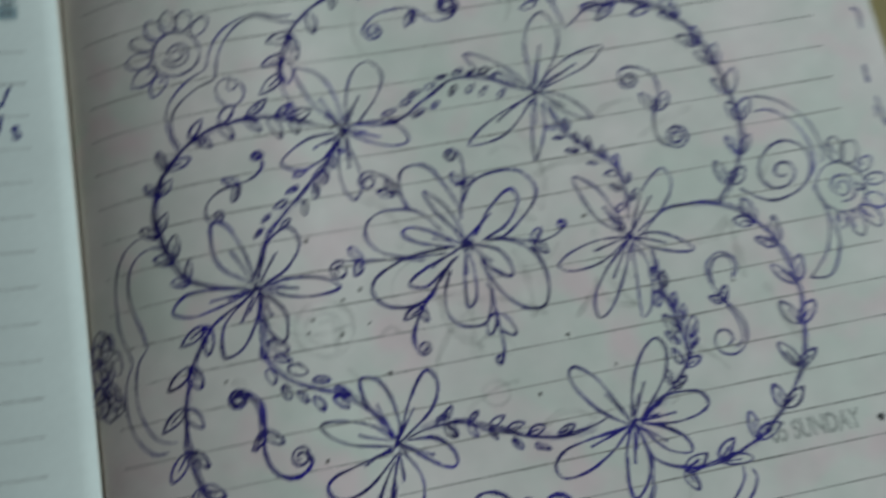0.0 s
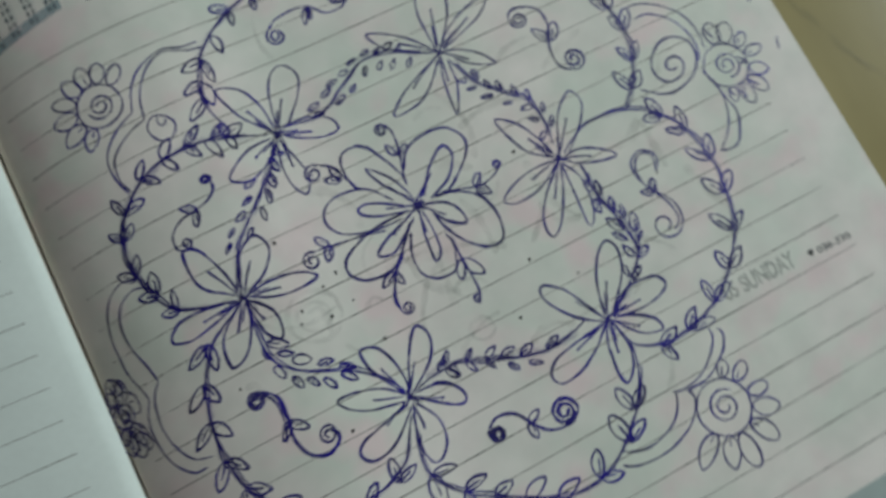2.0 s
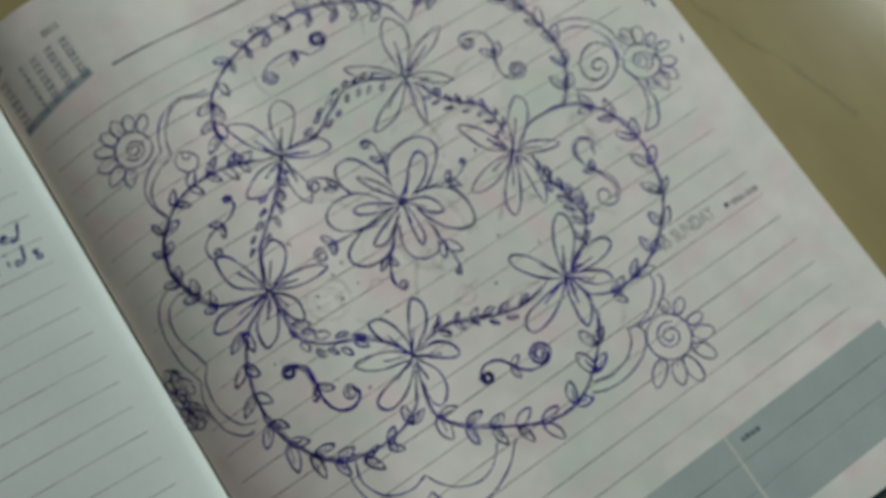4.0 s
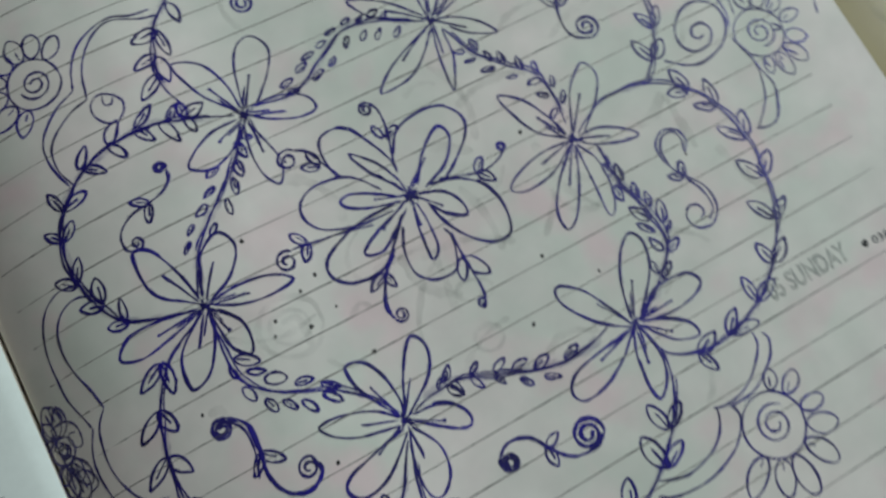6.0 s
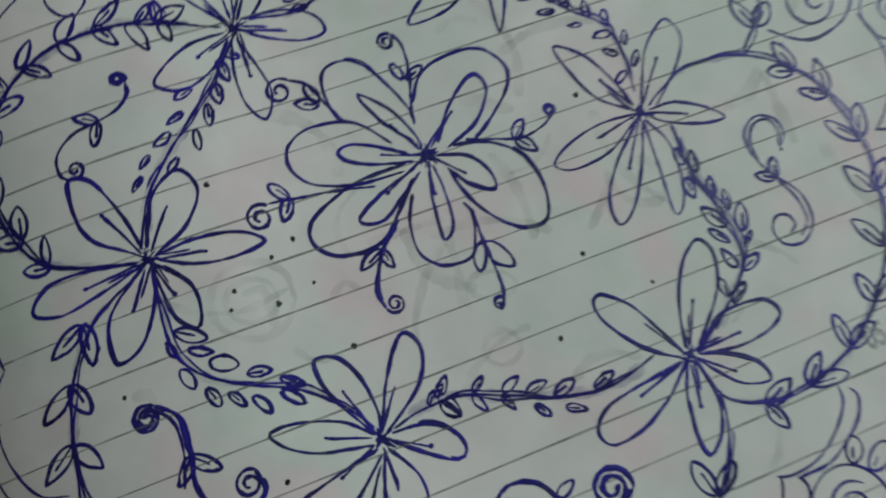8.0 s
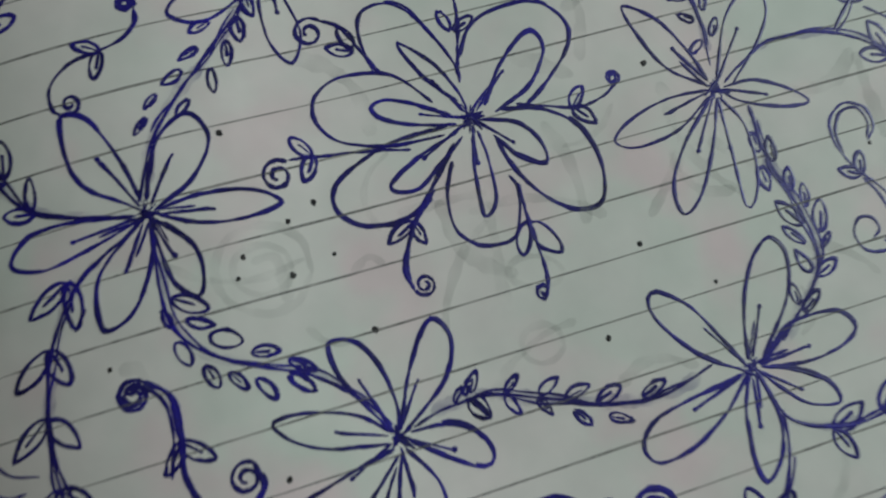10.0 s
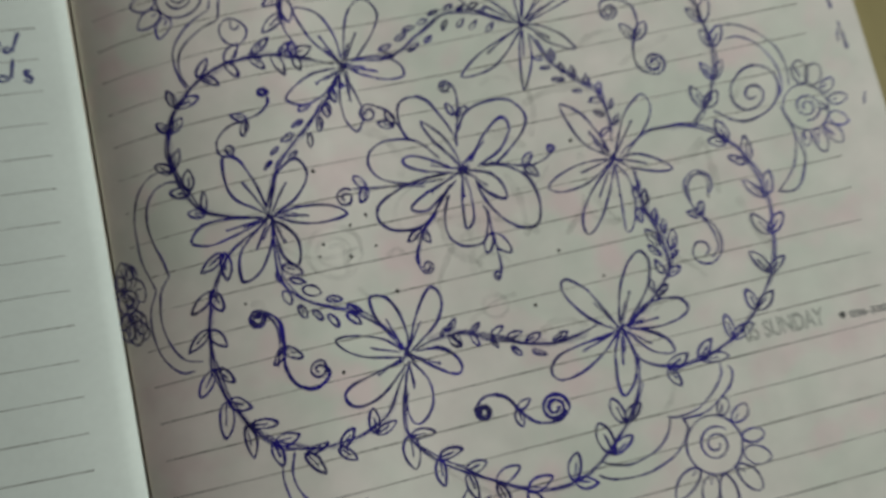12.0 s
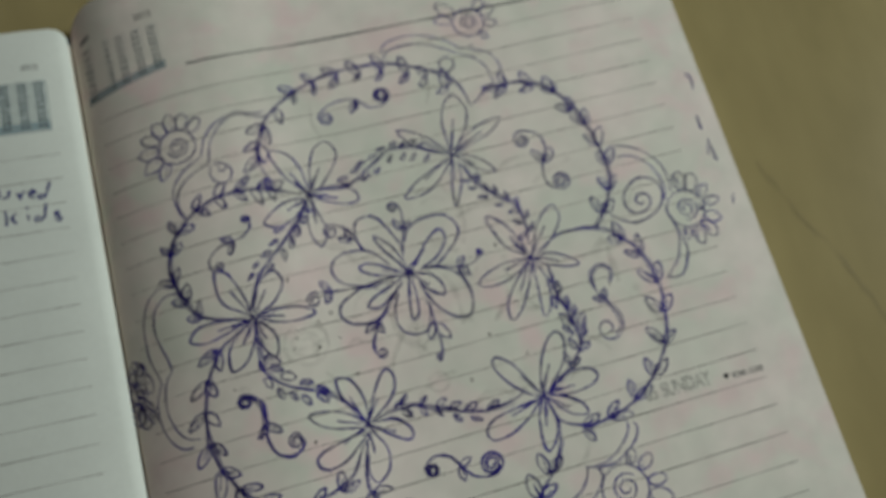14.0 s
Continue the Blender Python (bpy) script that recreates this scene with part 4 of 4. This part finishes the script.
for line in ([(-57.3, 7.8), (-60.5, 8.9), (-63.5, 8.0), (-65.5, 5.4), (-66.3, 1.4), (-65.6, -3.0), (-64.3, -6.9), (-63.3, -10.5)],
             [(-58.7, 10.5), (-62.3, 11.5), (-65.5, 10.2), (-67.6, 7.3), (-68.9, 3.2), (-69.1, -1.8), (-68.7, -6.0), (-66.5, -12.6)],
             [(-63.3, -10.4), (-65.6, -13.5), (-66.4, -18.3), (-65.7, -23.0), (-62.8, -27.6), (-59.1, -28.9)],
             [(-66.5, -12.6), (-68.1, -16.2), (-68.6, -21.0), (-67.2, -26.5), (-64.1, -30.0), (-61.0, -30.3)],
             [(-27.7, 53.8), (-31.3, 53.9), (-34.9, 55.0), (-38.8, 54.2), (-42.3, 52.1), (-45.0, 48.4), (-46.4, 44.1)],
             [(-46.4, 44.1), (-50.4, 42.1), (-53.4, 39.7), (-55.2, 36.7), (-55.3, 32.7), (-53.6, 27.8)],
             [(-44.5, -49.7), (-45.5, -53.7), (-44.6, -57.4), (-41.3, -61.1), (-36.6, -62.5), (-33.4, -61.9), (-32.1, -61.4)],
             [(-32.1, -61.4), (-30.2, -65.0), (-26.6, -68.2), (-21.7, -69.6), (-17.0, -68.3), (-12.9, -64.1)],
             [(-46.7, -51.0), (-47.3, -54.1), (-46.7, -58.4), (-44.9, -61.8), (-41.3, -64.9), (-36.8, -66.7), (-34.0, -66.2), (-33.0, -65.4)],
             [(-33.0, -65.4), (-31.6, -68.5), (-29.6, -71.6), (-25.4, -73.9), (-20.3, -73.6), (-14.4, -71.1), (-8.7, -65.9)],
             [(8.1, 64.8), (8.5, 67.1), (11.8, 68.9), (18.2, 69.2), (24.4, 67.1), (28.7, 64.1), (30.0, 62.6)],
             [(8.3, 62.5), (8.8, 64.8), (12.6, 66.6), (19.1, 66.0), (25.2, 63.5), (29.5, 60.7), (33.6, 58.3), (36.2, 54.5), (37.1, 49.6)],
             [(33.0, 61.2), (37.6, 59.5), (40.0, 55.9), (40.4, 52.6)],
             [(29.5, 63.1), (30.7, 62.1), (32.9, 62.0), (34.7, 62.6)],
             [(24.0, 55.9), (23.3, 57.7), (24.0, 59.8), (26.0, 60.3), (27.5, 58.8), (27.3, 56.8), (25.6, 55.7), (24.0, 53.5)],
             [(63.2, 22.4), (67.0, 22.3), (71.9, 19.5), (75.6, 15.0), (76.7, 10.2), (76.0, 5.9)],
             [(64.4, 19.2), (67.7, 19.1), (71.6, 16.3), (74.2, 11.7), (74.7, 7.3), (73.4, 3.6)],
             [(-27.1, 52.4), (-30.3, 52.7), (-35.1, 54.3), (-38.8, 53.0), (-41.8, 50.1), (-43.9, 46.1), (-44.8, 41.5)],
             [(-44.8, 41.5), (-48.5, 40.3), (-52.1, 37.8), (-54.1, 35.2), (-54.4, 31.4), (-53.0, 27.5)]):
    stroke_part('ink_arch', line, 'thin arched line of a double bracket in blue ink', width=0.41)
sunflower((-73.0, -13.4), 2.3, [(-73.4, -5.0), (-71.2, -6.2), (-74.6, -7.6), (-75.0, -18.8), (-73.9, -21.5), (-71.9, -22.6), (-70.2, -20.6), (-75.4, -11.0)],
          'half-hidden sunflower scribbled by the fold', faint=True)
for line in ([(-72.6, -5.6), (-72.4, -8.4)], [(-73.6, -6.2), (-73.2, -9.0)], [(-72.8, -17.2), (-72.4, -21.4)], [(-73.4, -16.8), (-73.6, -20.4)],
             [(-71.9, -17.0), (-71.2, -21.2)], [(-74.4, -17.0), (-74.4, -19.6)], [(-74.6, -10.0), (-73.4, -11.4), (-74.4, -12.6), (-73.2, -13.8)]):
    stroke_part('scribble', line, 'hatching over the half-hidden sunflower', width=0.4, faint=True)
stroke_part('ink_arch', [(-41.1, 35.0), (-43.4, 35.8), (-44.8, 37.9), (-44.6, 40.0), (-42.9, 41.3), (-40.7, 40.6), (-39.2, 38.7), (-39.6, 36.6), (-41.4, 34.9), (-43.5, 32.0)], 'loop with a curl above the garland')
stroke_part('ink_arch', [(-42.1, 40.9), (-42.4, 39.2), (-41.2, 38.8), (-40.7, 39.8)], 'loop with a curl above the garland')
stroke_part('ink_spiral', [(57.3, 3.2), (61.1, 0.5), (65.0, -0.4), (70.2, 1.3), (73.3, 4.9), (73.2, 9.2), (70.4, 11.6), (66.4, 11.4), (63.0, 8.4), (62.3, 4.6), (64.4, 2.2), (67.8, 2.6), (69.7, 4.8), (68.9, 7.0), (66.6, 7.2), (65.4, 5.5), (66.4, 4.2), (67.9, 4.7)], 'large open spiral in blue ink', width=0.5)
scroll([(51.0, -15.0), (52.4, -13.2), (52.0, -10.5), (49.4, -9.3), (46.8, -10.9), (46.3, -13.6), (47.0, -16.5), (48.7, -19.4), (51.0, -22.7), (51.1, -26.9), (48.5, -29.5), (45.5, -29.0), (44.5, -26.5), (45.8, -24.7), (47.7, -25.1), (48.2, -26.8), (46.9, -27.7)],
       [], [((48.4, -19.2), (45.6, -17.9)), ((48.4, -19.2), (49.2, -16.2))], 'S-shaped scroll with coiled ends and two leaves')
stroke_part('ink_curl', [(46.9, -16.0), (46.9, -12.9), (48.6, -10.5), (51.0, -10.4), (51.8, -12.6), (50.9, -14.6)], 'second curl of a scroll')
stroke_part('ink_curl', [(48.4, -19.7), (50.0, -23.0), (50.2, -26.6), (48.3, -28.6)], 'second curl of a scroll')
for line in ([(-73.3, -5.3), (-71.9, -5.7), (-71.1, -7.2), (-71.0, -8.7), (-72.2, -9.2)],
             [(-73.9, -9.3), (-71.8, -8.9), (-69.9, -9.6), (-68.9, -11.6), (-69.2, -13.9), (-70.3, -14.0), (-71.2, -12.5), (-70.8, -11.3), (-69.6, -11.5)],
             [(-73.6, -9.4), (-73.6, -13.0), (-73.4, -15.2), (-72.7, -17.7), (-71.8, -18.1)],
             [(-73.7, -15.0), (-71.8, -14.9), (-70.7, -16.6), (-71.1, -19.2), (-72.9, -19.4)],
             [(-73.2, -18.1), (-70.9, -17.9), (-69.3, -20.1), (-69.5, -21.4), (-71.4, -22.0)],
             [(-73.4, -11.6), (-72.0, -12.6), (-72.4, -14.6), (-73.6, -14.4)]):
    stroke_part('scribble', line, 'half-hidden sunflower scribbled by the fold', width=0.38, faint=True)
stroke_part('ink_arch', [(72.7, 1.6), (73.8, -2.5), (74.3, -6.5), (75.0, -10.6), (73.7, -14.3), (71.6, -17.1), (69.3, -17.7), (66.7, -17.1)], 'thin arched line of a double bracket in blue ink', width=0.46)
stroke_part('ink_arch', [(72.9, 0.3), (74.0, -4.2), (73.6, -8.2), (72.1, -12.0), (69.2, -15.2), (66.7, -17.3)], 'thin arched line of a double bracket in blue ink')
stroke_part('ink_arch', [(44.0, -50.2), (43.7, -52.6), (40.5, -56.1), (36.8, -58.4), (32.5, -59.3), (30.2, -58.7)], 'thin arched line of a double bracket in blue ink')
stroke_part('ink_arch', [(30.3, -58.5), (30.8, -59.2), (29.4, -62.1), (26.0, -64.8), (20.6, -66.2), (17.2, -65.7), (14.8, -64.6)], 'thin arched line of a double bracket in blue ink')
stroke_part('ink_arch', [(45.4, -51.0), (46.2, -52.4), (44.9, -55.1), (41.5, -57.8), (37.7, -59.6), (32.9, -59.9)], 'thin arched line of a double bracket in blue ink')
stroke_part('ink_arch', [(33.1, -59.7), (33.8, -61.1), (33.2, -63.2), (30.2, -66.2), (25.5, -68.3), (20.5, -68.8), (16.2, -68.2), (13.6, -66.9)], 'thin arched line of a double bracket in blue ink')
handwritten([[(-101.6, 47.7), (-101.5, 45.7), (-100.3, 45.4), (-99.5, 47.6), (-99.4, 45.3)],
    [(-98.9, 45.2), (-97.3, 45.4), (-96.8, 47.0), (-97.3, 44.9)],
    [(-95.0, 46.1), (-94.3, 44.3), (-93.5, 45.9), (-92.4, 45.9)],
    [(-92.0, 45.0), (-90.6, 45.3), (-90.9, 46.0), (-92.0, 45.5), (-91.8, 44.1), (-90.4, 44.0)],
    [(-88.5, 44.3), (-89.6, 44.5), (-89.8, 43.6), (-88.7, 43.5), (-87.6, 45.0), (-86.7, 47.5), (-87.7, 45.0), (-88.1, 43.4)]], 'blue handwritten word "ured" on the facing page')
handwritten([[(-98.4, 41.7), (-98.2, 39.3), (-98.4, 37.1)],
    [(-95.4, 40.2), (-97.0, 39.3), (-95.9, 37.3)],
    [(-92.9, 39.4), (-92.9, 37.5)],
    [(-92.9, 41.6), (-92.9, 40.9)],
    [(-89.7, 38.2), (-91.3, 38.2), (-91.3, 37.2), (-90.0, 37.2), (-88.9, 38.6), (-88.4, 41.7), (-88.8, 38.6), (-88.7, 37.5)],
    [(-85.0, 38.7), (-86.2, 38.7), (-86.1, 37.9), (-85.1, 37.1), (-85.5, 36.2), (-86.6, 36.9)]], 'blue handwritten word "kids" on the facing page')
stroke_part('pen_mark', [(92.4, 39.9), (93.6, 38.4), (93.3, 34.6)], 'short pen mark near the edge of the page', width=0.62, faint=True)
stroke_part('pen_mark', [(91.1, 26.4), (91.1, 21.9)], 'short pen mark near the edge of the page', width=0.62, faint=True)
stroke_part('pen_mark', [(91.8, 18.9), (92.1, 15.1), (92.1, 11.9)], 'short pen mark near the edge of the page', width=0.62, faint=True)
stroke_part('pen_mark', [(91.1, 17.1), (90.6, 13.9)], 'short pen mark near the edge of the page', width=0.62, faint=True)
stroke_part('pen_mark', [(93.2, 1.5), (92.2, -1.4)], 'short pen mark near the edge of the page', width=0.62, faint=True)
ghost([(-26.4, -13.4), (-28.0, -15.2), (-30.6, -15.4), (-32.8, -13.8), (-33.2, -11.5), (-31.8, -9.7), (-29.1, -9.5), (-26.9, -11.0), (-26.4, -13.4)])
ghost([(-24.2, -14.1), (-26.7, -17.2), (-31.0, -17.5), (-34.5, -14.9), (-35.2, -10.9), (-32.7, -7.7), (-28.4, -7.2), (-24.8, -9.9), (-24.2, -14.1)], width=1.0)
ghost([(3.1, -30.3), (1.7, -31.6), (-0.4, -31.7), (-1.9, -30.5), (-2.1, -28.7), (-0.9, -27.3), (1.2, -27.2), (2.8, -28.4), (3.1, -30.3)], width=0.9)
ghost([(5.5, -21.8), (4.0, -22.9), (1.5, -22.7), (-0.7, -21.5), (-1.2, -19.8), (0.2, -18.8), (2.7, -18.9), (4.9, -20.1), (5.5, -21.8)], width=0.9)
ghost([(-30.9, -11.3), (-27.9, -11.4), (-27.8, -17.0)], width=1.2)
ghost([(-19.7, -15.3), (-17.3, -13.9), (-15.5, -15.1)], width=1.4)
ghost([(-48.1, -20.0), (-46.0, -20.0), (-45.1, -22.8)], width=1.5)
ink_dot((-31.0, 5.1))
ink_dot((-22.1, -5.8))
ink_dot((-25.6, -7.5))
ink_dot((-21.2, -12.6))
ink_dot((-31.7, -10.5))
ink_dot((-26.6, -14.0))
ink_dot((-32.8, -12.9))
ink_dot((-49.0, -19.4))
ink_dot((-18.6, -22.6))
ink_dot((8.7, -31.0))
ink_dot((16.2, -20.7))
ink_dot((-32.4, -36.7))
ink_dot((24.2, 2.3))
ink_dot((16.2, -20.7))
ink_dot((-32.3, -36.6))
ink_dot((-18.8, -22.6))
ink_dot((24.3, -27.8))
ink_dot((51.1, -15.4))
